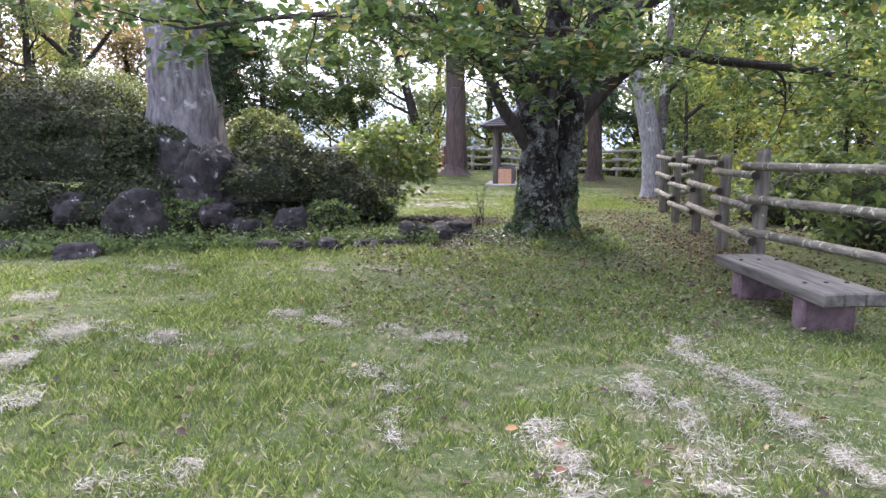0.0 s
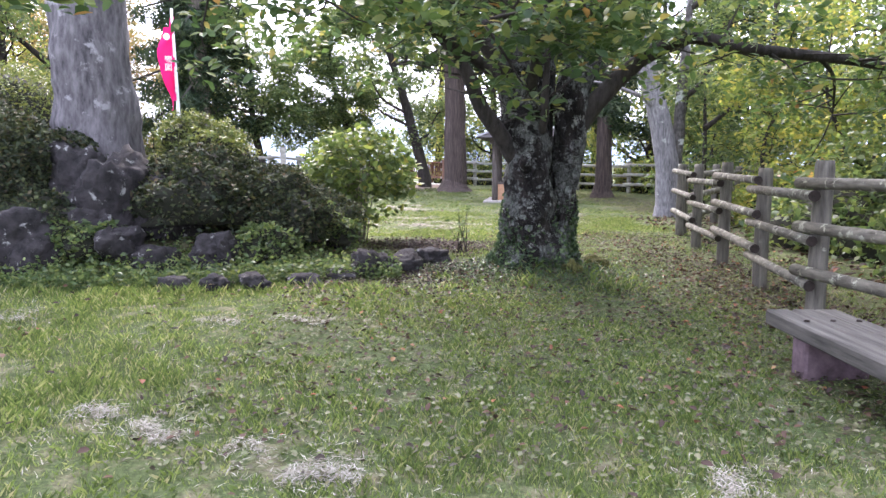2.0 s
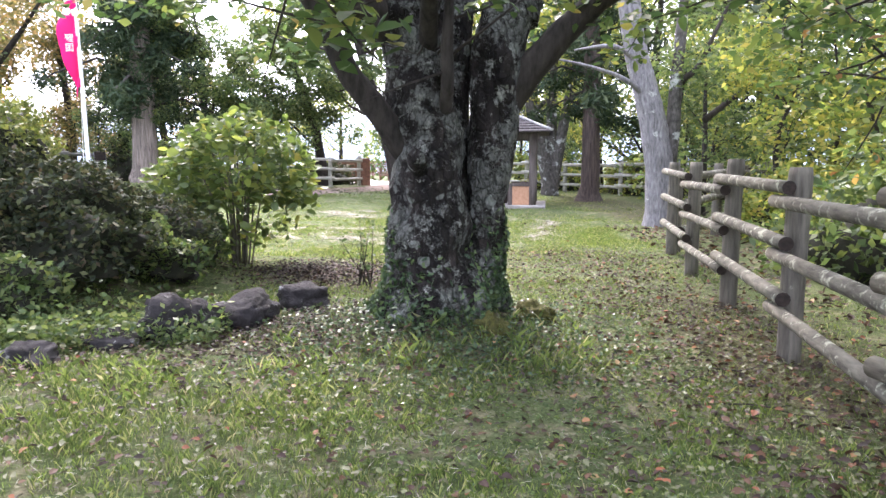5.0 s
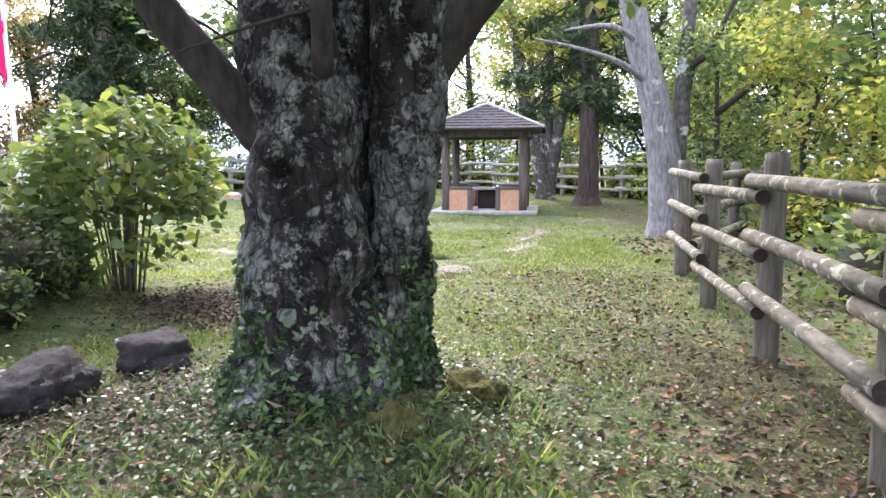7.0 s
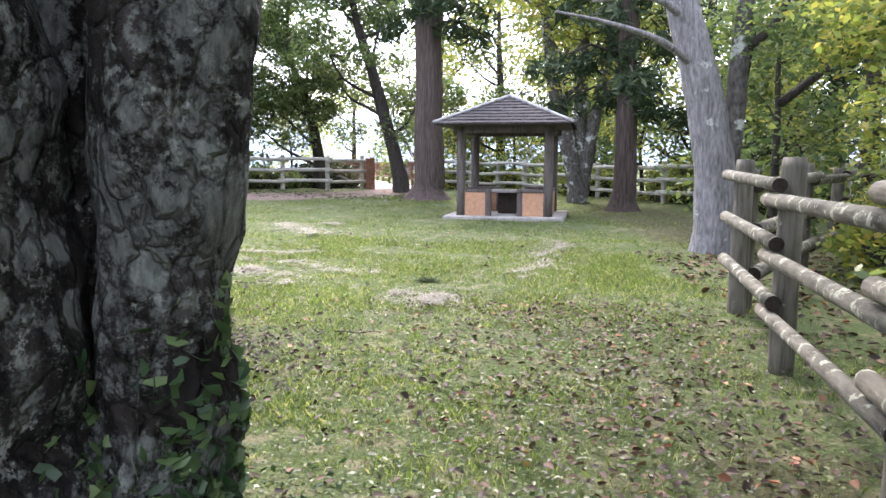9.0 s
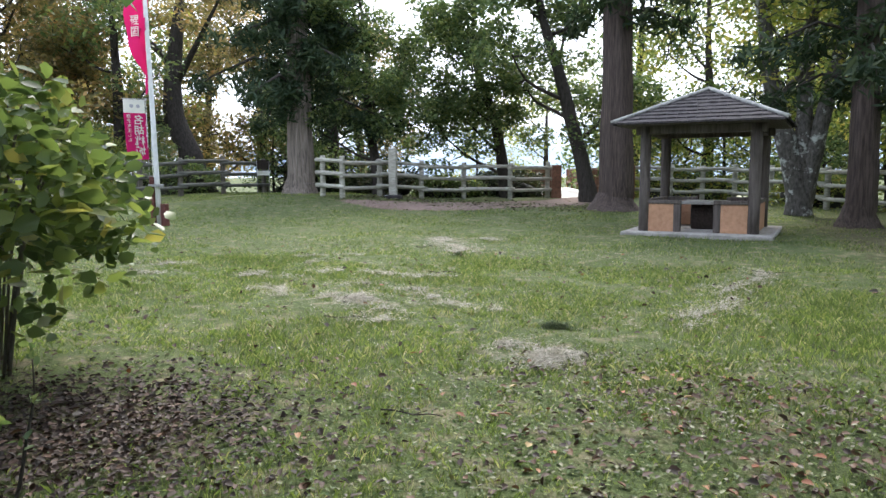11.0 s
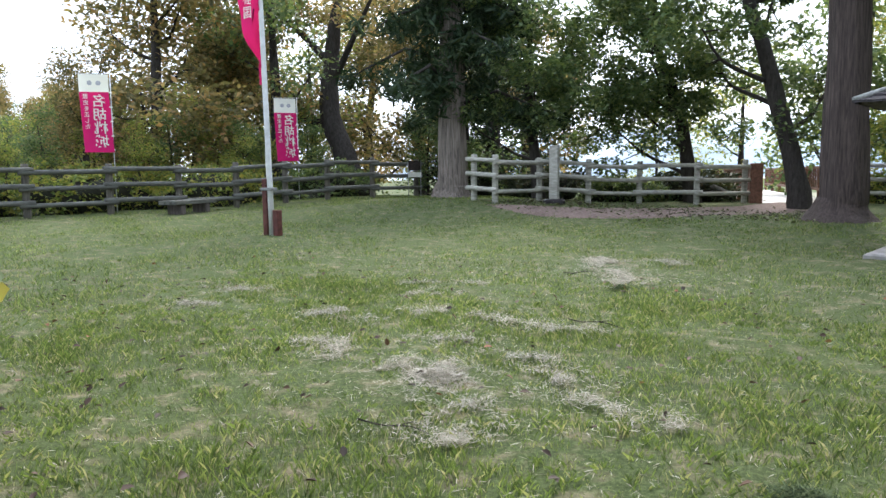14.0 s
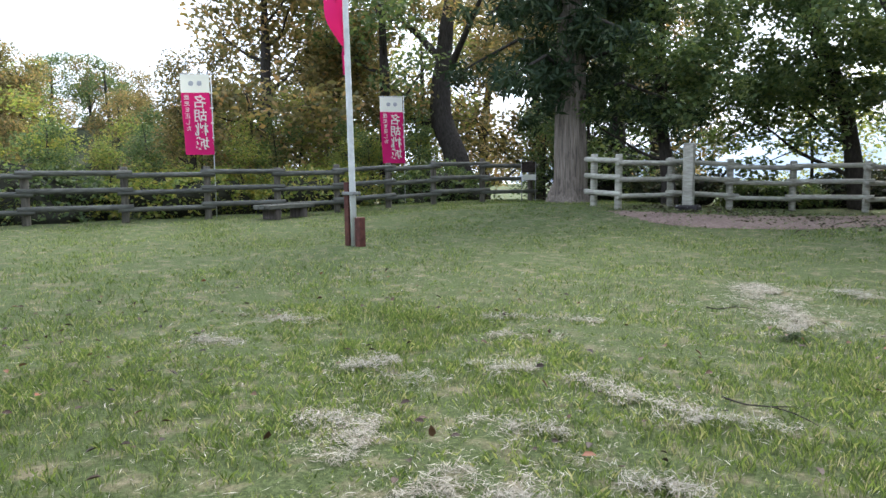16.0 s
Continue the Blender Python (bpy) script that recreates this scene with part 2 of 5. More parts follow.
M_PANEL = mottled("apricot_render", (0.42, 0.235, 0.145), (0.56, 0.33, 0.21), 14, 0.9, (1, 1, 1), 0.2, 0.004)
M_ROOF = mottled("shingle", (0.022, 0.02, 0.022), (0.078, 0.068, 0.074), 9, 0.8, (1, 1, 1), 0.4, 0.008, (0.36, 0.36, 0.36), 5, 0.7)
M_RIDGE = mottled("lichened_ridge", (0.2, 0.2, 0.2), (0.5, 0.5, 0.47), 12)
M_CONCRETE = mottled("pale_concrete", (0.25, 0.235, 0.22), (0.46, 0.44, 0.42), 9, 0.9)
M_POLE = mottled("white_painted_pole", (0.62, 0.63, 0.64), (0.78, 0.79, 0.8), 10, 0.4, bump=0.1)
M_RUST = mottled("red_brown_paint", (0.06, 0.022, 0.018), (0.17, 0.06, 0.05), 12, 0.7)
M_RED = leafy("crimson_cloth", [(0.0, (0.6, 0.02, 0.17)), (1.0, (0.6, 0.02, 0.17))], 0.3, 0.75, 0.1)
M_WHITE = leafy("white_cloth", [(0.0, (0.8, 0.8, 0.8)), (1.0, (0.8, 0.8, 0.8))], 0.25, 0.75, 0.1)
M_GREYCLOTH = mottled("grey_print", (0.4, 0.41, 0.43), (0.55, 0.56, 0.58), 30)
M_DIRT = mottled("dirt_path", (0.09, 0.06, 0.05), (0.3, 0.22, 0.19), 16, 0.95, bump=0.8, dist=0.02)
M_BRIDGE = mottled("brown_bridge_timber", (0.1, 0.045, 0.028), (0.24, 0.12, 0.075), 14, 0.7)
M_DECK = mottled("pale_deck", (0.6, 0.56, 0.52), (0.76, 0.73, 0.7), 8, 0.8)
M_STEEL = mottled("dull_steel", (0.2, 0.2, 0.2), (0.34, 0.34, 0.34), 20, 0.5)
M_MOSS = mottled("moss", (0.02, 0.024, 0.008), (0.13, 0.125, 0.03), 40, 0.95, bump=0.9, dist=0.03)
M_HILL = mottled("far_forest", (0.02, 0.03, 0.016), (0.075, 0.085, 0.04), 0.5, 0.95, bump=1.0, dist=1.0)
# Pale blue carries the distance haze in the colour; no air haze is rendered.
M_HAZE = mottled("haze_tinted_mountain", (0.5, 0.58, 0.66), (0.58, 0.66, 0.74), 0.02, 1.0, bump=0.0)
M_FIELD = mottled("far_field", (0.12, 0.125, 0.08), (0.28, 0.27, 0.17), 0.3, 0.95)
M_BOX = mottled("pale_blue_metal", (0.4, 0.45, 0.52), (0.6, 0.65, 0.7), 5, 0.5)


# ---- mesh helpers ----
def link_mesh(name, me, mat, parent=None, label="", smooth=False):
    for m in (mat if isinstance(mat, (list, tuple)) else [mat]):
        me.materials.append(m)
    if smooth:
        me.polygons.foreach_set("use_smooth", [True] * len(me.polygons))
    ob = new(name, me)
    if parent:
        ob.parent = parent
    if label:
        ob["label"] = label
    return ob


def part(name, bm, mat, parent=None, label="", smooth=False):
    me = bpy.data.meshes.new(name)
    bm.normal_update()
    bm.to_mesh(me)
    bm.free()
    return link_mesh(name, me, mat, parent, label, smooth)


def array_mesh(name, verts, faces, mat, parent=None, label="", smooth=False):
    """A mesh from number arrays: verts (n, 3), faces (m, k)."""
    me = bpy.data.meshes.new(name)
    k = faces.shape[1]
    me.vertices.add(len(verts))
    me.vertices.foreach_set("co", np.ascontiguousarray(verts, dtype=np.float32).ravel())
    me.loops.add(faces.size)
    me.loops.foreach_set("vertex_index", np.ascontiguousarray(faces, dtype=np.int32).ravel())
    me.polygons.add(len(faces))
    me.polygons.foreach_set("loop_start", np.arange(0, faces.size, k, dtype=np.int32))
    me.update(calc_edges=True)
    return link_mesh(name, me, mat, parent, label, smooth)


def thing(name, x=0.0, y=0.0, z=0.0, rz=0.0, label="", category="", group="", kind=""):
    e = new(name)
    e.matrix_basis = pose(x, y, z, 0, 0, rz)
    return tagged(e, label, category, group, kind)


def box(bm, x0, x1, y0, y1, z0, z1, bevel=0.0, m=None):
    r = bmesh.ops.create_cube(bm, size=1.0, matrix=Matrix.LocRotScale(((x0 + x1) / 2, (y0 + y1) / 2, (z0 + z1) / 2), None, (x1 - x0, y1 - y0, z1 - z0)))
    vs = r["verts"]
    if bevel:
        es = list({e for v in vs for e in v.link_edges})
        vs = [v for f in bmesh.ops.bevel(bm, geom=es, offset=bevel, segments=1, affect="EDGES")["faces"] for v in f.verts] + [v for v in vs if v.is_valid]
    if m is not None:
        bmesh.ops.transform(bm, matrix=m, verts=list(set(vs)))


def box_mesh(*a, **k):
    bm = bmesh.new()
    box(bm, *a, **k)
    return bm


def spline(pts, radii, steps):
    """Smooth points and radii through the given ones."""
    p = [Vector(q) for q in pts]
    out, rad = [], []
    for i in range(len(p) - 1):
        a, b, c, d = p[max(i - 1, 0)], p[i], p[i + 1], p[min(i + 2, len(p) - 1)]
        for k in range(steps):
            t = k / steps
            out.append(0.5 * ((2 * b) + (c - a) * t + (2 * a - 5 * b + 4 * c - d) * t * t + (3 * b - a - 3 * c + d) * t ** 3))
            rad.append(radii[i] * (1 - t) + radii[i + 1] * t)
    return out + [p[-1]], rad + [radii[-1]]


def tube(bm, pts, radii, seg=8, steps=3, rough=0.0, grain=6.0, lobes=0.0, nlobes=5, phase=0.0, mat=0, cap_mat=None):
    """A limb, log or pole along pts, tapered, with an uneven skin."""
    p, rad = spline(pts, radii, steps)
    rings = []
    side = Vector((1, 0, 0))
    for i, c in enumerate(p):
        d = (p[min(i + 1, len(p) - 1)] - p[max(i - 1, 0)]).normalized()
        side = (side - d * side.dot(d))
        if side.length < 1e-3:
            side = d.orthogonal()
        side.normalize()
        up = d.cross(side)
        ring = []
        for k in range(seg):
            a = 2 * math.pi * k / seg
            v = side * math.cos(a) + up * math.sin(a)
            r = rad[i] * (1 + lobes * math.cos(nlobes * a + phase + 0.5 * i))
            q = c + v * r
            if rough:
                q = q + v * (rad[i] * rough * (noise.noise(q * grain) + 0.5 * noise.noise(q * grain * 2.7)))
            ring.append(bm.verts.new(q))
        rings.append(ring)
    for r0, r1 in zip(rings, rings[1:]):
        for k in range(seg):
            f = bm.faces.new((r0[k], r0[(k + 1) % seg], r1[(k + 1) % seg], r1[k]))
            f.smooth, f.material_index = True, mat
    for f in (bm.faces.new(rings[0][::-1]), bm.faces.new(rings[-1])):
        f.material_index = mat if cap_mat is None else cap_mat


def log(bm, a, b, r, seg=10, cap_mat=None, rough=0.06):
    tube(bm, [a, Vector(a).lerp(Vector(b), 0.5), b], [r, r * 0.98, r], seg, 2, rough, 5.0, cap_mat=cap_mat)


# ---- terrain ----
KNOTS = np.array([
    (0, -6, .05), (8, -4, -.15), (-8, 0, .3), (2, 5.4, -.04), (1.1, 6.3, -.02), (-.5, 5.4, .1), (4, 5.7, -.05), (2.2, 7.6, -.06), (4.2, 9.7, -.12),
    (3.7, 10.8, -.05), (5.7, 13.4, -.1), (3.4, 17.3, .03), (2.8, 15, -.07), (.7, 17, -.04), (4.2, 16.9, -.05), (-1.75, 19, -.02), (1.95, 20.9, .05), (-3.9, 19.6, .1),
    (-1.8, 23.2, .05), (5.7, 24.4, .07), (7.8, 26.9, .08), (2.8, 30.4, .21), (7.3, 19, 0), (-4.9, 22, .24), (-7.3, 31.3, .56), (-1.4, 35.7, .3), (-10.4, 31.5, .52),
    (-12.6, 25, .33), (.5, 14.1, 0), (-.4, 9, .08), (12, 30, .1), (-16, 18, .35)])


def smooth(a, b, v):
    t = np.clip((v - a) / (b - a), 0, 1)
    return t * t * (3 - 2 * t)


def height(x, y):
    x, y = np.asarray(x, float), np.asarray(y, float)
    w, s = 0.0, 0.0
    for kx, ky, kz in KNOTS:
        q = 1 / ((x - kx) ** 2 + (y - ky) ** 2 + 1.5) ** 1.5
        w, s = w + q, s + q * kz
    z = s / w
    # planted bank, root swell of the big tree, fall beyond the fences
    z = z + 0.55 * smooth(9.3, 11.2, y - 0.12 * (x + 3)) * smooth(15.5, 13, y) * smooth(0.9, -1.0, x) * smooth(-11, -8, x)
    z = z + 0.2 * np.exp(-((x - 2.93) ** 2 + (y - 10.75) ** 2) / 0.85)
    z = z - 0.5 * smooth(1.5, 6, x - 3.4 - 0.2 * y) * smooth(22, 14, y) - 3.0 * smooth(38, 50, y) * smooth(30, 20, np.abs(x))
    z = z - 2.0 * smooth(-14.5, -24, x)
    return z


def ground_z(x, y):
    return float(height(x, y))


def ground_sheet():
    def axis(lo, hi, a, b, fine):
        mid = np.arange(lo, hi, fine)
        left = lo - np.cumsum(np.geomspace(fine, a, 34))
        right = mid[-1] + np.cumsum(np.geomspace(fine, b, 34))
        return np.concatenate([left[::-1], mid, right])
    xs, ys = axis(-6, 8, 60, 60, 0.12), axis(0, 24, 60, 60, 0.12)
    gx, gy = np.meshgrid(xs, ys)
    gz = height(gx, gy)
    near = (gx > -14) & (gx < 12) & (gy > -2) & (gy < 38)
    rng = np.random.RandomState(3)
    gz = gz + np.where(near, 1, 0) * (0.012 * np.sin(gx * 2.1 + 1.3 * np.sin(gy * 1.7)) + 0.012 * np.sin(gy * 2.6 + gx) + rng.normal(0, 0.006, gx.shape))
    v = np.stack([gx, gy, gz], -1).reshape(-1, 3)
    ny, nx = gx.shape
    i = (np.arange(ny - 1)[:, None] * nx + np.arange(nx - 1)[None]).ravel()
    ob = array_mesh("ground", v, np.stack([i, i + 1, i + nx + 1, i + nx], -1), M_GROUND, smooth=True)
    tagged(ob, "mown grass lawn with worn dry patches and bare soil", "lawn", kind="structure")


ground_sheet()


def draped(name, outline, mat, lift, label, category):
    """A patch that lies on the ground inside an outline."""
    bm = bmesh.new()
    bm.faces.new([bm.verts.new((x, y, 0)) for x, y in outline])
    bmesh.ops.triangulate(bm, faces=bm.faces[:])
    for _ in range(4):
        bmesh.ops.subdivide_edges(bm, edges=[e for e in bm.edges if e.calc_length() > 0.5], cuts=1, use_grid_fill=False)
        bmesh.ops.triangulate(bm, faces=bm.faces[:])
    for v in bm.verts:
        e = 0.12 * noise.noise(v.co * 1.7)
        v.co.x, v.co.y = v.co.x + e, v.co.y + e
        v.co.z = ground_z(v.co.x, v.co.y) + (0.0 if v.is_boundary else lift)
    return tagged(part(name, bm, mat, smooth=True), label, category, kind="structure")


draped("path", [(-5.2, 29.6), (-3.9, 28.7), (-2.2, 28.5), (-0.5, 29.6), (1.2, 31.2), (2.3, 33.2), (2.9, 36.2), (0.7, 36.4), (0.2, 34.0), (-1.2, 32.6), (-3.0, 31.0)], M_DIRT, 0.035, "trodden brown dirt path strewn with leaves", "path")


# ---- foliage helpers ----
def leaf_arrays(centres, size, rng, flat=0.5, length=1.0, width=0.55, fold=0.25, droop=0.0, fine=False):
    """Leaves at the centres: folded pointed ovals. flat: how far they lie level; droop: how far they hang."""
    n = len(centres)
    d = rng.normal(0, 1, (n, 3))
    d[:, 2] = d[:, 2] * (1 - flat) - droop
    d /= np.linalg.norm(d, axis=1)[:, None] + 1e-9
    u = rng.normal(0, 1, (n, 3)) * (1 - flat * 0.6) + np.array([0, 0, 2.2 * flat])
    s = np.cross(d, u)
    s /= np.linalg.norm(s, axis=1)[:, None] + 1e-9
    u = np.cross(s, d)
    z = (np.asarray(size) * rng.uniform(0.65, 1.3, n))[:, None]
    a = centres - d * z * 0.5 * length
    e = centres + d * z * 0.5 * length
    if fine:
        k = width * 0.5
        r1, r2 = centres - d * z * 0.2 + (s * k + u * fold * k) * z, centres + d * z * 0.18 + (s * k * 0.8 + u * fold * k) * z
        l1, l2 = centres - d * z * 0.2 + (-s * k + u * fold * k) * z, centres + d * z * 0.18 + (-s * k * 0.8 + u * fold * k) * z
        v = np.stack([a, r1, r2, e, l2, l1], 1).reshape(-1, 3)
        i = np.arange(n)[:, None] * 6
        return v, np.concatenate([i + np.array([[0, 1, 2, 3]]), i + np.array([[0, 3, 4, 5]])], 0)
    r, q = centres + (s * width * 0.5 + u * fold * 0.3) * z, centres + (-s * width * 0.5 + u * fold * 0.3) * z
    v = np.stack([a, r, e, q], 1).reshape(-1, 3)
    return v, np.arange(n * 4).reshape(-1, 4)


def scatter_clumps(clumps, n, rng, squash=0.7, shell=0.35):
    """n points spread over clumps (x, y, z, radius), thicker near their skins."""
    c = np.array(clumps)
    w = c[:, 3] ** 2
    k = rng.choice(len(c), n, p=w / w.sum())
    d = rng.normal(0, 1, (n, 3))
    d /= np.linalg.norm(d, axis=1)[:, None]
    r = rng.uniform(shell, 1.0, n) ** 0.6 * rng.uniform(0.75, 1.08, n)
    return c[k, :3] + d * (r * c[k, 3])[:, None] * np.array([1, 1, squash])


def limb_path(rng, start, direction, length, bend=0.25, rise=0.15, k=4):
    p, d = Vector(start), Vector(direction).normalized()
    pts = [p.copy()]
    for _ in range(k):
        d = (d + Vector((rng.normal(0, bend), rng.normal(0, bend), rise + rng.normal(0, bend * 0.5)))).normalized()
        p = p + d * length / k
        pts.append(p.copy())
    return pts


def broad_tree(name, x, y, h, r, seed, leaf, bark, label, n=8000, size=0.16, crown=3.0, first=0.4, limbs=7, lean=(0, 0), clump=1.0, z=None, stems=None, group="", flat=0.45, low=()):
    """A leaf tree: tapered trunk or stems, limbs with twigs, and a crown of single leaves in loose clumps."""
    rng = np.random.RandomState(seed)
    root = thing(name, x, y, (ground_z(x, y) if z is None else z) - 0.05, 0, label, "tree", group)
    clumps, twigs = [], bmesh.new()
    for sx, sy, top, sr in (stems or [(lean[0], lean[1], 1.0, 1.0)]):
        ht = h * top
        pts = [(0, 0, 0), (sx * 0.1, sy * 0.1, ht * 0.12), (sx * 0.4 + rng.normal(0, 0.1), sy * 0.4 + rng.normal(0, 0.1), ht * 0.42), (sx * 0.75 + rng.normal(0, 0.15), sy * 0.75, ht * 0.7), (sx, sy, ht)]
        bm = bmesh.new()
        tube(bm, pts, [r * sr * 1.35, r * sr, r * sr * 0.8, r * sr * 0.5, r * sr * 0.12], 12, 5, 0.16, 3.0, 0.04, 5, seed)
        part("trunk" if not stems else "stem", bm, bark, root, smooth=True)
        spine, rad = spline(pts, [r * sr] * 5, 5)
        for i in range(limbs):
            f = first + (1 - first) * (i + rng.uniform(0, 0.8)) / limbs
            p = spine[min(int(f * (len(spine) - 1)), len(spine) - 1)]
            a = rng.uniform(0, 2 * math.pi)
            ln = crown * (1.05 - 0.45 * f) * rng.uniform(0.75, 1.15)
            lp = limb_path(rng, p, (math.cos(a), math.sin(a), 0.35), ln)
            lr = r * sr * 0.38 * (1.1 - f * 0.6)
            lb = bmesh.new()
            tube(lb, lp, [lr, lr * 0.8, lr * 0.55, lr * 0.35, lr * 0.12], 6, 2, 0.1, 4.0)
            part("limb", lb, bark, root)
            for q in (lp[2], lp[3], lp[4]):
                for _ in range(2):
                    tp = limb_path(rng, q, rng.normal(0, 1, 3) * np.array([1, 1, 0.5]), ln * 0.4, 0.3, 0.1, 3)
                    tube(twigs, tp, [lr * 0.3, lr * 0.22, lr * 0.15, lr * 0.05], 4, 1)
                    clumps.append((*tp[-1], clump * rng.uniform(0.5, 1.0)))
            clumps.append((*lp[-1], clump * rng.uniform(0.6, 1.1)))
        clumps.append((sx, sy, ht, clump))
    for c in low:
        clumps.append(c)
    tagged(part("twig", twigs, bark, root), kind="stuff")
    v, f = leaf_arrays(scatter_clumps(clumps, n, rng), size, rng, flat, droop=0.25)
    array_mesh("crown", v, f, leaf, root)
    return root


def conifer(name, x, y, h, r, seed, label, n=9000, first=0.3, spread=2.6, bark=None, size=0.34, flare=1.6, z=None, inner=0, group=""):
    """A tall cedar: ribbed straight trunk, drooping boughs with hanging needle sprays."""
    rng = np.random.RandomState(seed)
    root = thing(name, x, y, (ground_z(x, y) if z is None else z) - 0.05, 0, label, "tree", group)
    bm = bmesh.new()
    tube(bm, [(0, 0, 0), (0, 0, 0.35), (0.02, 0, 1.1), (0, 0.03, h * 0.4), (0, 0, h)], [r * flare, r * 1.15, r, r * 0.8, r * 0.08], 24, 6, 0.1, 2.5, 0.07, 7, seed)
    part("trunk", bm, bark or M_BARK_CEDAR, root, smooth=True)
    bm, clumps = bmesh.new(), []
    for i in range(34):
        f = first + (1 - first) * i / 34
        a = i * 2.4 + rng.uniform(-0.4, 0.4)
        ln = spread * (1.15 - f) * rng.uniform(0.7, 1.15) + 0.3
        b = Vector((0, 0, f * h))
        d = Vector((math.cos(a), math.sin(a), 0))
        pts = [b, b + d * ln * 0.4 + Vector((0, 0, 0.12 * ln)), b + d * ln * 0.8 + Vector((0, 0, -0.05 * ln)), b + d * ln + Vector((0, 0, -0.2 * ln))]
        tube(bm, pts, [r * 0.16, r * 0.12, r * 0.07, r * 0.02], 5, 1)
        for q, s in ((0.12, 0.5), (0.35, 0.55), (0.6, 0.55), (0.85, 0.5), (1.0, 0.35)):
            clumps.append((*(b + d * ln * q + Vector((rng.normal(0, 0.2), rng.normal(0, 0.2), -0.15 * ln * q))), s * (0.5 + 0.22 * ln)))
        for j in range(inner):
            clumps.append((*(b + Matrix.Rotation(j * 2.1, 4, "Z") @ d * (r + 0.45) + Vector((0, 0, rng.uniform(-0.3, 0.5)))), 0.62))
    tagged(part("bough", bm, M_BARK_DARK, root), kind="stuff")
    v, f = leaf_arrays(scatter_clumps(clumps, n, rng, 0.85, 0.1), size, rng, 0.2, 1.0, 0.2, 0.1, 0.5)
    array_mesh("crown", v, f, M_CONIFER, root)
    return root


def shrub(name, x, y, z, rx, ry, rz, n, leaf, seed, label, size=0.06, rough=0.16, category="shrub", core=0.86, rot=0.0):
    """A dense clipped or mounded shrub: solid core coloured near black as inner shade, and a skin of single leaves."""
    rng = np.random.RandomState(seed)
    root = thing(name, x, y, z, rot, label, category)
    bm = bmesh.new()
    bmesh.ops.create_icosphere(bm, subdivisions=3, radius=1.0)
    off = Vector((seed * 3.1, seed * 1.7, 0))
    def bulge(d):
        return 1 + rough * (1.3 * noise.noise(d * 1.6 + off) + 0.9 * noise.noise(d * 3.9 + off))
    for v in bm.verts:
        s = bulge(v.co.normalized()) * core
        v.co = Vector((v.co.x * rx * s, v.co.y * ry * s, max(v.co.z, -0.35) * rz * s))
    part("core", bm, M_SHADE_CORE, root, smooth=True)
    d = rng.normal(0, 1, (n, 3))
    d[:, 2] = np.where(d[:, 2] < -0.4, -d[:, 2], d[:, 2])
    d /= np.linalg.norm(d, axis=1)[:, None]
    s = np.array([bulge(Vector(q)) for q in d]) * rng.uniform(0.86, 1.05, n)
    c = d * s[:, None] * np.array([rx, ry, rz])
    v, f = leaf_arrays(c, size, rng, 0.35)
    array_mesh("foliage", v, f, leaf, root)
    return root


def rock(x, y, w, d, h, seed, label, rot=0.0, sink=0.25, z=None):
    bm = bmesh.new()
    bmesh.ops.create_icosphere(bm, subdivisions=4, radius=1.0)
    off = Vector((seed * 2.3, seed * 0.9, seed * 1.1))
    for v in bm.verts:
        q = v.co.copy()
        s = 0.94 + 0.4 * noise.noise(q * 1.3 + off) + 0.26 * abs(noise.noise(q * 2.6 + off)) + 0.14 * noise.noise(q * 5.5 + off) + 0.05 * noise.noise(q * 12 + off)
        q = Vector([math.copysign(abs(c) ** 0.82, c) for c in q]) * s
        v.co = Vector((q.x * w / 2, q.y * d / 2, q.z * h / 2))
    ob = part("rock", bm, M_ROCK, smooth=True)
    ob.matrix_basis = pose(x, y, (ground_z(x, y) if z is None else z) + h * (0.5 - sink), 0, 0, rot)
    return tagged(ob, label, "rock")


# ---- fences ----
def fence(name, posts, post_mat, rail_mat, label, heights=(1.08, 0.7, 0.32), post_h=1.2, r=0.085, rr=0.06, side=1, group="", cut=None, stagger=0.05):
    """Log fence: round posts and three rows of round rails, lapped at each post."""
    root = thing(name, 0, 0, 0, 0, label, "fence", group)
    for k, (x, y) in enumerate(posts):
        z = ground_z(x, y)
        bm = bmesh.new()
        h = post_h + 0.03 * math.sin(k * 2.3)
        tube(bm, [(x, y, z - 0.2), (x, y, z + 0.5), (x + 0.01, y, z + h - 0.02), (x + 0.01, y, z + h)], [r, r * 0.97, r * 0.96, r * 0.8], 14, 2, 0.05, 6.0)
        part("post", bm, post_mat, root)
    for k, ((x0, y0), (x1, y1)) in enumerate(zip(posts, posts[1:])):
        a, b = Vector((x0, y0, ground_z(x0, y0))), Vector((x1, y1, ground_z(x1, y1)))
        d = (b - a).normalized()
        off = Vector((-d.y, d.x, 0)).normalized() * (r + rr * 0.55) * side
        for j, h in enumerate(heights):
            up = Vector((0, 0, h + (-stagger if k % 2 else stagger)))
            bm = bmesh.new()
            log(bm, a - d * 0.16 + off + up, b + d * 0.16 + off + up, rr * (1 + 0.06 * math.sin(k * 3 + j)), 12, 1)
            part("rail", bm, [rail_mat, cut or rail_mat], root)
    return root


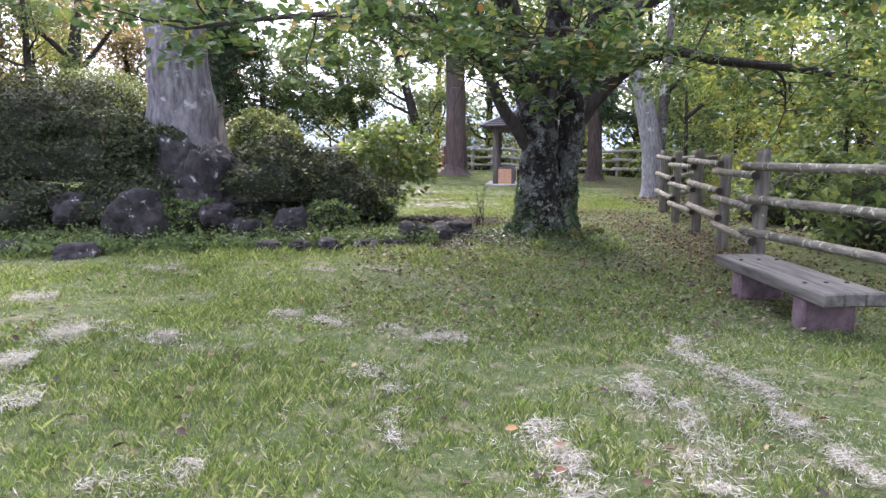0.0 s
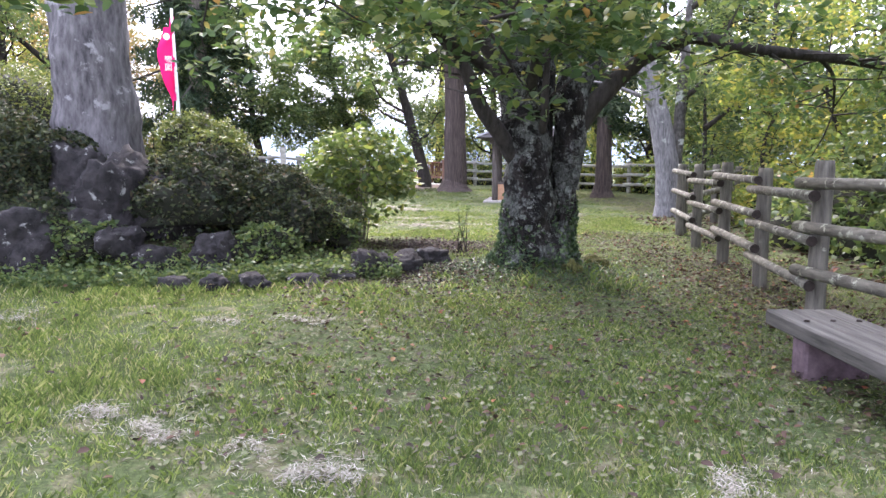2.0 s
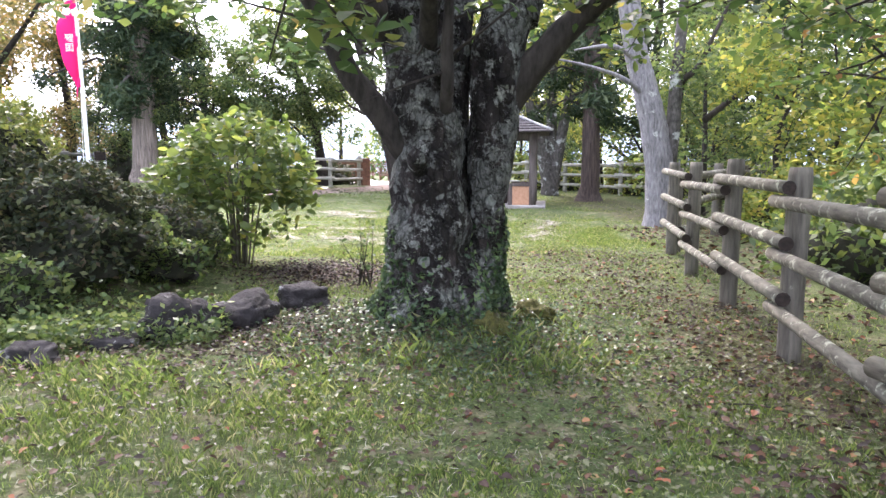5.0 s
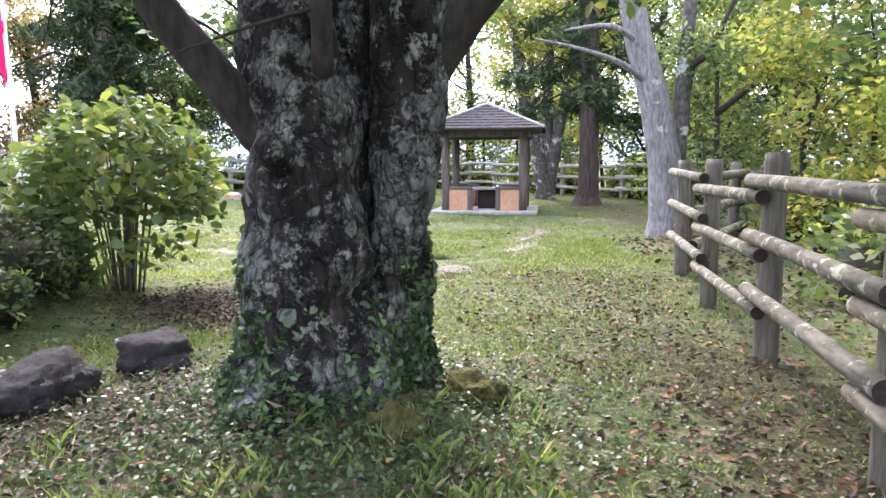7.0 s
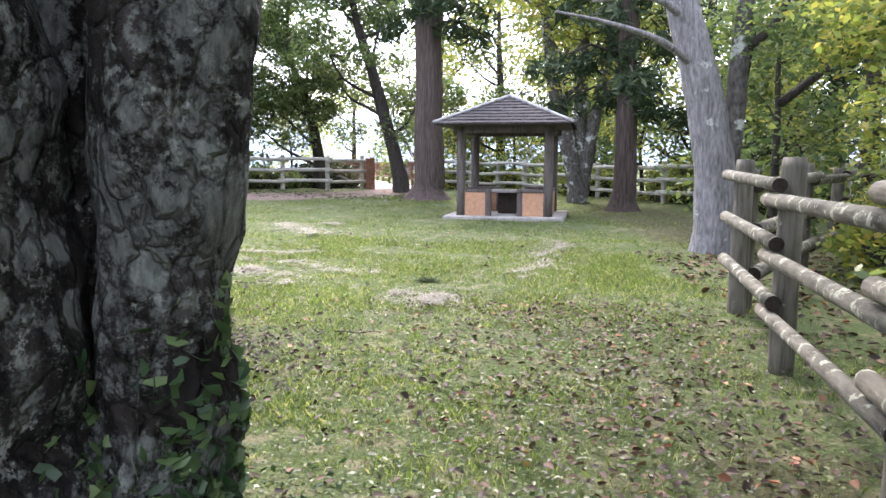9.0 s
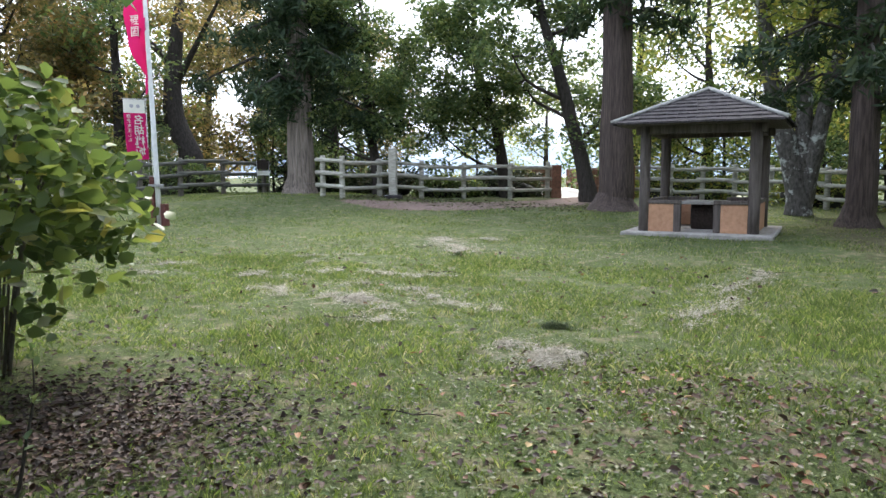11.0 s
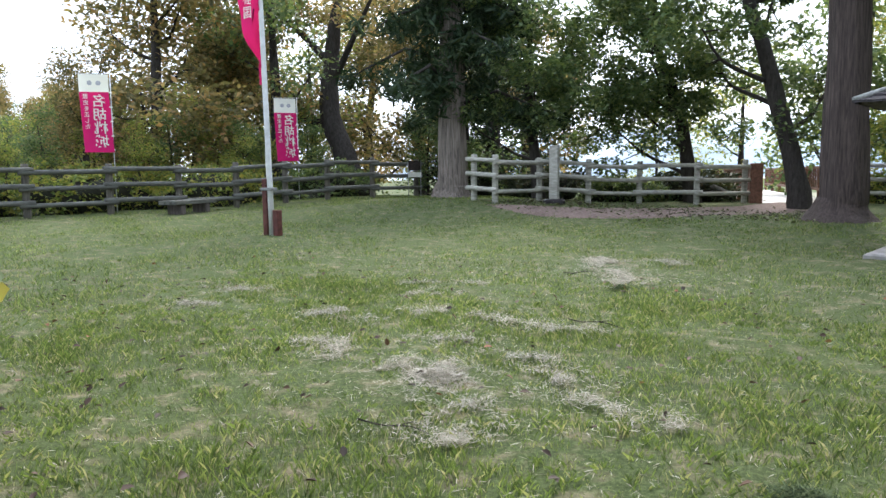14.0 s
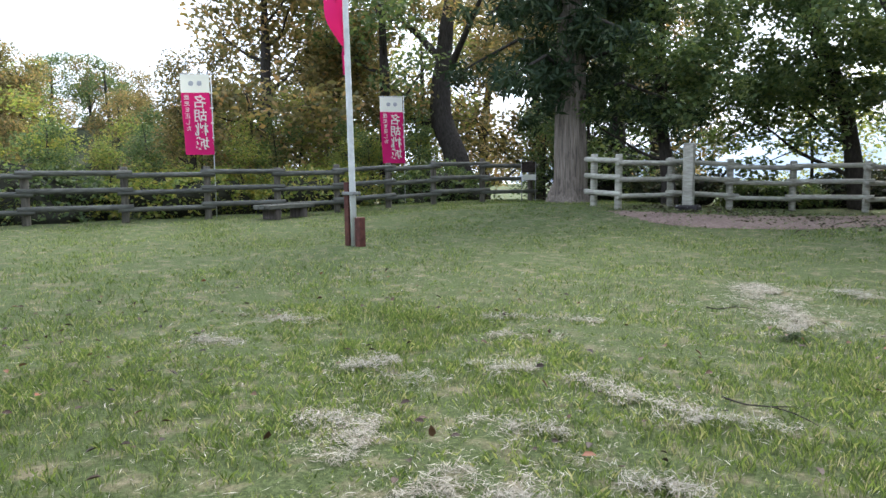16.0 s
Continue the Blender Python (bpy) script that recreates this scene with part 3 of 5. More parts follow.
fence("log_fence", [(4.92, 5.35), (4.78, 8.1), (5.21, 9.95), (5.58, 11.75), (5.98, 13.7), (6.28, 15.25)], M_POST, M_RAIL,
      "weathered log fence with three lichen-covered rails along the lawn", (1.14, 0.78, 0.415), 1.31, r=0.078, rr=0.046, side=1, cut=M_CUT, stagger=0.05)
fence("side_fence", [(6.42, 15.5), (7.9, 17.6), (9.3, 19.6), (10.8, 21.8), (12.4, 24)], M_POST, M_RAIL, "weathered log fence running down into the trees", side=-1, cut=M_CUT, stagger=0.02)
fence("left_fence", [(-14.7, 16.6), (-14.14, 18.45), (-13.57, 20.36), (-13.0, 22.2), (-12.47, 23.92), (-11.97, 25.53), (-11.51, 27.03), (-11.07, 28.45), (-10.66, 29.79), (-10.18, 31.36), (-9.66, 33.02)],
      M_POST, M_GREYRAIL, "grey-green weathered log fence before the dark woods", side=-1, stagger=0.03)
fence("far_fence", [(-5.8, 30.2), (-5.1, 30.1), (-4.65, 31.85), (-3.65, 33.0), (-2.52, 34.1), (-1.0, 34.5), (0.05, 35.75)], M_PALERAIL, M_PALERAIL,
      "pale log fence beside the dirt path and bridge", side=-1, stagger=0.025)
fence("back_fence", [(2.7, 37.0), (4.15, 36.6), (5.2, 37.0), (6.2, 36.6), (7.2, 35.6), (8.4, 33.3), (9.8, 30.4), (11.2, 28.0), (12.6, 25.6)], M_PALERAIL, M_PALERAIL,
      "pale log fence behind the shelter", side=-1, stagger=0.025)


# ---- main tree ----
def main_tree():
    rng = np.random.RandomState(11)
    bx, by = 2.9, 10.95
    z0 = -0.05
    root = thing("cherry_tree", bx, by - 0.15, z0, 0, "old cherry tree with lichened bark and ivy round its foot", "tree")
    def at(pts):
        return [(x - bx, y - by, z - z0) for x, y, z in pts]
    bm = bmesh.new()
    tube(bm, at([(2.78, 10.9, -0.25), (2.79, 10.89, 0.12), (2.79, 10.88, 0.45), (2.79, 10.87, 0.85), (2.775, 10.89, 1.35), (2.71, 10.93, 1.85), (2.62, 11.0, 2.35)]),
         [0.6, 0.43, 0.34, 0.285, 0.262, 0.24, 0.2], 56, 9, 0.22, 3.2, 0.05, 5, 0.6)
    tube(bm, at([(3.13, 11.04, -0.25), (3.15, 11.05, 0.12), (3.21, 11.03, 0.5), (3.24, 11.03, 0.95), (3.28, 11.03, 1.45), (3.3, 11.03, 1.95), (3.38, 11.06, 2.4)]),
         [0.42, 0.26, 0.165, 0.15, 0.182, 0.21, 0.2], 48, 9, 0.2, 3.4, 0.06, 4, 1.9)
    tube(bm, at([(2.97, 11.18, 0.3), (2.97, 11.18, 1.0), (2.98, 11.16, 1.6), (3.0, 11.17, 2.7)]), [0.24, 0.15, 0.14, 0.16], 24, 6, 0.14, 3.4)
    tube(bm, at([(2.74, 10.72, 1.22), (2.71, 10.58, 1.27), (2.69, 10.5, 1.31)]), [0.1, 0.075, 0.05], 16, 4, 0.25, 7.0)   # stub of a lost limb
    for a, ln in ((3.6, 0.62), (4.3, 0.55), (5.2, 0.52), (2.7, 0.6), (0.2, 0.5), (1.5, 0.8)):   # root flares
        c, s = math.cos(a), math.sin(a)
        tube(bm, at([(2.93 + c * 0.04, 10.99 + s * 0.03, 0.62), (2.93 + c * 0.34, 10.97 + s * 0.3, 0.25), (2.93 + c * ln * 0.9, 10.97 + s * ln * 0.75, -0.02)]), [0.12, 0.16, 0.06], 14, 5, 0.2, 4.0)
    skin = BVHTree.FromBMesh(bm)
    trunk = part("trunk", bm, M_BARK, root, "dark furrowed bark with grey lichen patches", True)
    limbs = [
        ([(2.62, 11.0, 2.3), (2.45, 11.1, 3.0), (2.2, 11.3, 4.0), (1.7, 11.7, 5.6)], [0.22, 0.17, 0.13, 0.04]),
        ([(3.05, 11.17, 2.6), (3.12, 11.2, 3.4), (3.2, 11.3, 4.6), (3.3, 11.5, 6.6)], [0.2, 0.18, 0.14, 0.04]),
        ([(3.42, 11.08, 2.35), (3.58, 11.15, 2.9), (3.95, 11.25, 3.7), (4.6, 11.5, 5.4)], [0.22, 0.18, 0.14, 0.04]),
        ([(2.76, 10.95, 1.1), (2.6, 10.84, 1.38), (2.42, 10.75, 1.63), (2.2, 10.66, 1.93), (2.0, 10.6, 2.35), (1.6, 10.5, 2.8), (0.6, 10.3, 3.6)], [0.06, 0.11, 0.095, 0.085, 0.075, 0.055, 0.02]),
        ([(2.6, 11.0, 2.1), (2.3, 10.8, 2.35), (1.8, 10.3, 2.6), (1.0, 9.3, 2.85), (0.0, 7.9, 2.65), (-0.9, 6.6, 2.3)], [0.1, 0.07, 0.06, 0.045, 0.03, 0.008]),
        ([(3.2, 11.08, 1.3), (3.3, 11.06, 1.55), (3.58, 11.0, 1.98), (4.05, 10.85, 2.45), (4.55, 10.65, 2.68), (5.1, 10.5, 2.54), (6.4, 10.6, 2.42), (8.0, 11.0, 2.25)], [0.06, 0.12, 0.12, 0.09, 0.08, 0.07, 0.055, 0.02]),
        ([(2.86, 10.98, 1.45), (2.92, 10.66, 1.75), (2.92, 10.6, 2.1), (2.95, 10.5, 2.7)], [0.06, 0.05, 0.045, 0.02]),
        ([(2.78, 11.02, 1.9), (2.8, 10.2, 2.6), (2.8, 9.3, 2.75), (2.95, 8.3, 2.4)], [0.08, 0.05, 0.035, 0.008]),
        ([(2.8, 10.0, 2.65), (2.4, 9.0, 2.6), (2.0, 8.1, 2.35)], [0.03, 0.02, 0.006]),
        ([(2.5, 10.9, 2.3), (2.1, 10.9, 2.9), (1.7, 10.8, 3.5), (1.3, 10.6, 4.4)], [0.09, 0.08, 0.06, 0.02]),
        ([(3.5, 11.1, 2.7), (4.2, 10.4, 3.3), (5.0, 9.4, 3.6), (5.8, 8.2, 3.5)], [0.12, 0.09, 0.06, 0.02]),
        ([(2.5, 11.0, 2.9), (2.0, 9.8, 3.6), (1.6, 8.6, 3.8), (1.3, 7.2, 3.6)], [0.1, 0.08, 0.05, 0.015]),
        ([(6.0, 10.55, 2.43), (6.6, 11.3, 2.3), (6.9, 11.8, 1.9)], [0.03, 0.02, 0.008]),
    ]
    clumps, twigs = [], bmesh.new()
    for k, (pts, rad) in enumerate(limbs):
        bm = bmesh.new()
        tube(bm, at(pts), rad, 12, 4, 0.12, 5.0)
        part("limb", bm, M_BARK_DARK if k > 2 else M_BARK, root, smooth=True)
        sp, sr = spline(at(pts), rad, 4)
        lo = len(sp) // 2
        for i in range(lo, len(sp)):
            for _ in range(2):
                tp = limb_path(rng, sp[i], rng.normal(0, 1, 3) * np.array([1, 1, 0.35]), 0.9, 0.25, 0.0, 3)
                if k in (5, 12) and tp[-1].z + z0 > 2.75:
                    continue
                tube(twigs, tp, [0.014, 0.01, 0.007, 0.003], 4, 1)
                q = tp[-1]
                if q.z + z0 < 3.1 and k not in (4, 5, 7, 8, 12):
                    continue
                clumps += [(*tp[2], 0.28), (*q, 0.34)]
    top = []
    for _ in range(190):   # upper crown, mostly out of view, added dense to shade the ground below
        a, rr = rng.uniform(0, 2 * math.pi), 5.2 * math.sqrt(rng.uniform(0.02, 1))
        top.append((rr * math.cos(a), rr * math.sin(a), rng.uniform(3.7, 7.4) - 0.2 * rr, 0.65))
    for x, y, z, q in ((2.9, 8.2, 2.28, 0.22), (2.6, 8.0, 2.32, 0.2), (3.05, 7.9, 2.2, 0.16), (1.9, 8.1, 2.28, 0.2), (2.25, 7.95, 2.2, 0.2), (1.5, 8.5, 2.45, 0.25), (2.75, 7.8, 2.1, 0.2), (3.3, 8.1, 2.15, 0.2), (2.5, 8.3, 2.35, 0.3), (1.8, 8.4, 2.4, 0.3), (3.3, 8.6, 2.45, 0.3), (2.3, 7.6, 2.3, 0.25), (1.2, 8.0, 2.5, 0.3), (3.0, 8.5, 2.4, 0.3),
                       (-0.9, 6.5, 2.2, 0.24), (-0.6, 6.9, 2.3, 0.22), (-1.2, 6.4, 2.12, 0.2), (4.3, 9.0, 3.0, 0.45), (5.0, 8.6, 3.1, 0.5), (5.6, 8.4, 3.0, 0.5), (4.5, 8.0, 2.95, 0.4), (0.4, 8.6, 2.75, 0.3), (0.9, 9.4, 2.8, 0.3), (1.5, 9.2, 2.9, 0.35)):
        for _ in range(4):
            clumps.append((x - bx + 0.07 + rng.normal(0, 0.15), y - by + 0.1 + rng.normal(0, 0.15), z - z0 + rng.normal(0, 0.06), q))
    tagged(part("twig", twigs, M_BARK_DARK, root), kind="stuff")
    v, f = leaf_arrays(scatter_clumps(clumps, 10500, rng, 0.5, 0.1), 0.11, rng, 0.55, 1.0, 0.52, 0.3, 0.15, True)
    array_mesh("crown", v, f, M_CHERRY, root, "green leaves turning yellow and red")
    v, f = leaf_arrays(scatter_clumps(top, 13000, rng, 0.6, 0.1), 0.155, rng, 0.55, 1.0, 0.55, 0.3, 0.15)
    array_mesh("crown", v, f, M_CHERRY, root, "dense green upper leaves, mostly unseen, added for shade")
    # ivy hugging the foot
    spots, ups = [], []
    while len(spots) < 3600:
        a = rng.uniform(0, 2 * math.pi)
        h = abs(rng.normal(0, 0.3)) if rng.uniform(0, 1) < 0.65 else rng.uniform(0, 0.95)
        side = math.cos(a)
        reach = 0.3 + 0.75 * abs(side) ** 1.4
        if h > reach * rng.uniform(0.6, 1.1) or (math.sin(a) < -0.4 and abs(side + 0.1) < 0.3 and h > 0.22):
            continue
        o = Vector((0.08 + 2.5 * math.cos(a), 0.05 + 2.5 * math.sin(a), h - z0))
        p, nrm, _, _ = skin.ray_cast(o, Vector((0.08 + rng.normal(0, 0.12), 0.05, h - z0)) - o)
        if p is None:
            continue
        spots.append(p + nrm * rng.uniform(0.005, 0.05))
    v, f = leaf_arrays(np.array(spots), 0.052, rng, 0.2, 1.0, 0.85, 0.2, 0.6, True)
    array_mesh("ivy", v, f, M_IVY, root, "glossy dark green ivy")


main_tree()

# mossy stump at its foot
def stump(x, y, w, h, seed):
    bm = bmesh.new()
    bmesh.ops.create_icosphere(bm, subdivisions=4, radius=1.0)
    for v in bm.verts:
        s = 1 + 0.55 * noise.noise(v.co * 1.6 + Vector((seed, 0, 0))) + 0.3 * noise.noise(v.co * 4 + Vector((seed, 0, 0))) + 0.12 * noise.noise(v.co * 11)
        v.co = Vector((v.co.x * w * s, v.co.y * w * s * 0.8, v.co.z * h * s))
    ob = part("mossy_root", bm, M_MOSS, smooth=True)
    ob.matrix_basis = pose(x, y, ground_z(x, y) + h * 0.15)
    tagged(ob, "moss-covered root lump beside the trunk", "root")


stump(3.22, 10.25, 0.12, 0.1, 1.0)
stump(3.58, 10.74, 0.16, 0.1, 4.0)


# ---- benches ----
def bench(x, y, rz, length, mat_top, mat_leg, label, h=0.38, group=""):
    """Three thick planks on two blocks; length along y."""
    root = thing("bench", x, y, ground_z(x, y) - 0.02, rz, label, "bench", group)
    for k in range(3):
        bm = box_mesh(-0.235 + 0.158 * k, -0.235 + 0.158 * k + 0.152, -length / 2 + 0.01 * k, length / 2 - 0.012 * ((k * 2) % 3), h - 0.1, h + 0.004 * (k % 2), 0.012)
        part("plank", bm, mat_top, root)
    for s in (-1, 1):
        part("leg", box_mesh(-0.2, 0.2, s * length * 0.29 - 0.09, s * length * 0.29 + 0.09, -0.1, h - 0.1, 0.015), mat_leg, root)
    for yy in (-length * 0.29, length * 0.29):
        for xx in (-0.16, 0.0, 0.16):
            bm = bmesh.new()
            bmesh.ops.create_cone(bm, cap_ends=True, segments=10, radius1=0.018, radius2=0.014, depth=0.01, matrix=pose(xx, yy, h + 0.008))
            part("bolt", bm, M_CUT, root)
    return root


bench(4.03, 6.08, -2, 1.9, M_PLANK, M_LEG, "weathered grey timber bench on two purple-brown blocks", group="benches")
bench(-10.9, 25.0, 17, 1.7, M_GREYRAIL, M_COLUMN, "dark weathered bench standing against the log fence", 0.36, "benches")


# ---- shelter ----
def shelter():
    gx, gy = 4.93, 25.28
    root = thing("garden_shelter", gx, gy, 0.085, -10, "open timber shelter with shingled hip roof and apricot panels", "shelter")
    part("base_slab", box_mesh(-1.28, 1.28, -1.28, 1.28, -0.12, 0.05, 0.02), M_CONCRETE, root, "pale concrete slab")
    for sx in (-1, 1):
        for sy in (-1, 1):
            bm = bmesh.new()
            log(bm, (sx * 0.93, sy * 0.93, 0.04), (sx * 0.93, sy * 0.93, 1.95), 0.1, 14, rough=0.03)
            part("column", bm, M_COLUMN, root)
    for s in (-1, 1):
        part("beam", box_mesh(-1.1, 1.1, s * 0.93 - 0.06, s * 0.93 + 0.06, 1.8, 1.95, 0.01), M_COLUMN, root)
        part("beam", box_mesh(s * 0.93 - 0.06, s * 0.93 + 0.06, -0.86, 0.86, 1.8, 1.95, 0.01), M_COLUMN, root)
    for sy in (-1, 1):
        for sx in (-1, 1):
            w = part("low_wall", box_mesh(min(sx * 0.84, sx * 0.4), max(sx * 0.84, sx * 0.4), sy * 0.93 - 0.05, sy * 0.93 + 0.05, 0.05, 0.55), M_PANEL, root, "apricot rendered panel")
            part("cap_rail", box_mesh(min(sx * 0.85, sx * 0.28), max(sx * 0.85, sx * 0.28), sy * 0.93 - 0.07, sy * 0.93 + 0.07, 0.55, 0.62, 0.008), M_COLUMN, w)
            part("end_post", box_mesh(min(sx * 0.4, sx * 0.28), max(sx * 0.4, sx * 0.28), sy * 0.93 - 0.06, sy * 0.93 + 0.06, 0.05, 0.55, 0.008), M_COLUMN, w)
    for sx in (-1, 1):
        w = part("low_wall", box_mesh(sx * 0.93 - 0.05, sx * 0.93 + 0.05, -0.84, 0.84, 0.05, 0.55), M_PANEL, root, "apricot rendered panel")
        part("cap_rail", box_mesh(sx * 0.93 - 0.07, sx * 0.93 + 0.07, -0.85, 0.85, 0.55, 0.62, 0.008), M_COLUMN, w)
    # roof: eight stepped shingle courses a side, each shingle a little uneven, and hip caps
    rng = np.random.RandomState(2)
    half, eave, apex, rows = 1.45, 1.96, 2.62, 9
    roof = part("roof", box_mesh(-1.36, 1.36, -1.36, 1.36, 1.95, 2.0), M_COLUMN, root, "dark weathered shingle roof")
    for s in range(4):
        m = Matrix.Rotation(s * math.pi / 2, 4, "Z")
        for k in range(rows):
            t0, t1 = k / rows, (k + 1.25) / rows
            bm = bmesh.new()
            y0, y1 = -half * (1 - t0), -half * max(1 - t1, 0.0)
            zb, zt = eave + (apex - eave) * t0 + 0.035, eave + (apex - eave) * min(t1, 1.0) + 0.012
            x = -half * (1 - t0)
            while x < half * (1 - t0) - 0.02:
                w = min(rng.uniform(0.13, 0.22), half * (1 - t0) - x)
                j, lift = rng.uniform(-0.012, 0.012), rng.uniform(0, 0.01)
                a, b = max(min(x, -y1), y1), max(min(x + w, -y1), y1)
                q = [(x, y0 + j, zb + lift), (x + w - 0.006, y0 + j, zb + lift), (b, y1, zt), (a, y1, zt)]
                vs = [bm.verts.new(c) for c in q] + [bm.verts.new((c[0], c[1], c[2] - 0.03)) for c in q]
                for f in ((0, 1, 2, 3), (1, 0, 4, 5), (0, 3, 7, 4), (2, 1, 5, 6)):
                    bm.faces.new([vs[i] for i in f])
                x += w
            bmesh.ops.transform(bm, matrix=m, verts=bm.verts[:])
            part("shingle_course", bm, M_ROOF, roof)
        bm = bmesh.new()
        log(bm, (half * 0.99, -half * 0.99, eave + 0.05), (0, 0, apex + 0.05), 0.035, 8, rough=0.2)
        bmesh.ops.transform(bm, matrix=m, verts=bm.verts[:])
        part("hip_cap", bm, M_RIDGE, roof, "pale lichened hip cap")
    table = thing("picnic_table", gx, gy, 0.135, -10, "small stone-topped table on a dark pedestal", "table")
    part("tabletop", box_mesh(-0.4, 0.4, -0.4, 0.4, 0.47, 0.53, 0.01), M_CONCRETE, table)
    part("pedestal", box_mesh(-0.22, 0.22, -0.22, 0.22, 0.0, 0.47, 0.02), M_CUT, table)


shelter()


# ---- flagpole and banners ----
def glyphs(name, text, size, mat, parent, m, label=""):
    """Flat writing as a mesh, set as seen from behind the cloth."""
    cu = bpy.data.curves.new(name, "FONT")
    cu.body, cu.size, cu.align_x, cu.align_y, cu.extrude, cu.offset = text, size, "CENTER", "CENTER", 0.001, size * 0.012
    ob = new(name, cu)
    me = bpy.data.meshes.new_from_object(ob.evaluated_get(bpy.context.evaluated_depsgraph_get()))
    bpy.data.objects.remove(ob)
    me.transform(m)
    return link_mesh(name, me, mat, parent, label)


def cloth(w, h, wave, seed, nx=10, nz=24):
    """A hanging cloth in the x-z plane, from x 0 to w and z 0 down to -h, rippled in y."""
    gx, gz = np.meshgrid(np.linspace(0, w, nx), np.linspace(0, -h, nz))
    gy = wave * (gx / w) * np.sin(gz * 3.1 + seed + gx * 3) + wave * 0.4 * np.sin(gz * 7 + gx * 5 + seed)
    v = np.stack([gx, gy, gz], -1).reshape(-1, 3)
    i = (np.arange(nz - 1)[:, None] * nx + np.arange(nx - 1)[None]).ravel()
    return v, np.stack([i, i + 1, i + nx + 1, i + nx], -1)


def banner(x, y, top, rz, label):
    z0 = ground_z(x, y)
    root = thing("banner", x, y, top, rz, label, "banner", "banners on the fence")
    bm = bmesh.new()
    tube(bm, [(0.72, 0.02, z0 - top), (0.72, 0.02, 0.05)], [0.014, 0.01], 8, 1)
    part("pole", bm, M_POLE, root)
    bm = bmesh.new()
    tube(bm, [(-0.03, 0.02, 0.012), (0.8, 0.02, 0.03)], [0.007, 0.007], 6, 1)
    part("cross_bar", bm, M_POLE, root)
    v, f = cloth(0.68, 0.44, 0.012, 1.0, 8, 8)
    part_w = array_mesh("white_head", v, f, M_WHITE, root, "white head with a small grey drawing")
    v, f = cloth(0.68, 1.5, 0.03, 2.0)
    v[:, 2] -= 0.44
    v[:, 0] += 0.06 * (-v[:, 2] - 0.44) / 1.5
    cl = array_mesh("cloth", v, f, M_RED, root, "crimson cloth with white writing")
    face = Matrix(((-1, 0, 0, 0), (0, 0, -1, 0), (0, 1, 0, 0), (0, 0, 0, 1)))   # mirrored, upright, facing -y
    for k, ch in enumerate("名胡桃城"):
        glyphs("letter", ch, 0.33, M_WHITE, cl, Matrix.Translation((0.44 + 0.012 * k, -0.045, -0.68 - 0.335 * k)) @ face, "white character")
    for k, ch in enumerate("歴史を正した"):
        glyphs("letter", ch, 0.13, M_WHITE, cl, Matrix.Translation((0.14 + 0.005 * k, -0.045, -0.56 - 0.15 * k)) @ face, "white character")
    for k, (a, b) in enumerate(((0.2, 0.3), (0.38, 0.52))):
        bm = bmesh.new()
        bmesh.ops.create_circle(bm, cap_ends=True, radius=0.06, segments=16, matrix=pose((a + b) / 2, -0.03, -0.22, 90))
        part("print", bm, M_GREYCLOTH, part_w, "grey round print")
    for k in range(5):
        part("loop", box_mesh(0.66 + 0.012 * k, 0.75, 0.0, 0.03, -0.46 - 0.36 * k, -0.43 - 0.36 * k), M_WHITE, root, "white tie")


banner(-13.5, 23.9, 3.8, 50, "crimson nobori banner with white writing behind the fence")
banner(-12.6, 29.6, 3.62, 58, "crimson nobori banner with white writing behind the fence")


def flagpole():
    x, y = -4.93, 22.02
    z = ground_z(x, y)
    root = thing("flagpole", x, y, z, 0, "white painted flagpole with a crimson flag, between two stub posts", "flagpole")
    bm = bmesh.new()
    tube(bm, [(0, 0, -0.1), (-0.05, 0, 2.4), (-0.12, 0.0, 5.15)], [0.05, 0.045, 0.035], 12, 2)
    part("pole", bm, M_POLE, root)
    part("stub_post", box_mesh(-0.16, -0.07, -0.05, 0.05, -0.1, 0.95, 0.006), M_RUST, root, "red-brown post")
    part("stub_post", box_mesh(0.07, 0.18, -0.05, 0.06, -0.1, 0.44, 0.006), M_RUST, root, "short red-brown post")
    part("clamp", box_mesh(-0.18, 0.08, -0.07, 0.07, 0.76, 0.81, 0.005), M_STEEL, root)
    bm = bmesh.new()
    tube(bm, [(-0.1, 0.03, 4.8), (-0.12, 0.05, 2.6), (-0.15, 0.05, 1.2), (-0.09, 0.03, 0.85)], [0.006, 0.006, 0.006, 0.006], 5, 5)
    part("halyard", bm, M_WHITE, root, "thin pale cord")
    v, f = cloth(0.45, 2.2, 0.11, 0.4, 12, 36)
    v[:, 0] = -v[:, 0] * (0.7 + 0.28 * np.sin(-v[:, 2] * 2.1 + 0.2)) - 0.07
    v[:, 1] *= 1.3
    v[:, 2] += 4.95 - 0.25 * (v[:, 0] < -0.2)
    cl = array_mesh("flag", v, f, M_RED, root, "crimson hanging flag with white marks", True)
    bm = bmesh.new()
    bmesh.ops.create_circle(bm, cap_ends=True, radius=0.09, segments=20, matrix=pose(-0.22, -0.18, 4.4, 90))
    part("disc", bm, M_WHITE, cl, "white disc")
    face = Matrix(((-1, 0, 0, 0), (0, 0, -1, 0), (0, 1, 0, 0), (0, 0, 0, 1)))
    for k, ch in enumerate("野国"):
        glyphs("letter", ch, 0.2, M_WHITE, cl, Matrix.Translation((-0.2, -0.18, 3.8 - 0.2 * k)) @ face, "white character")


flagpole()


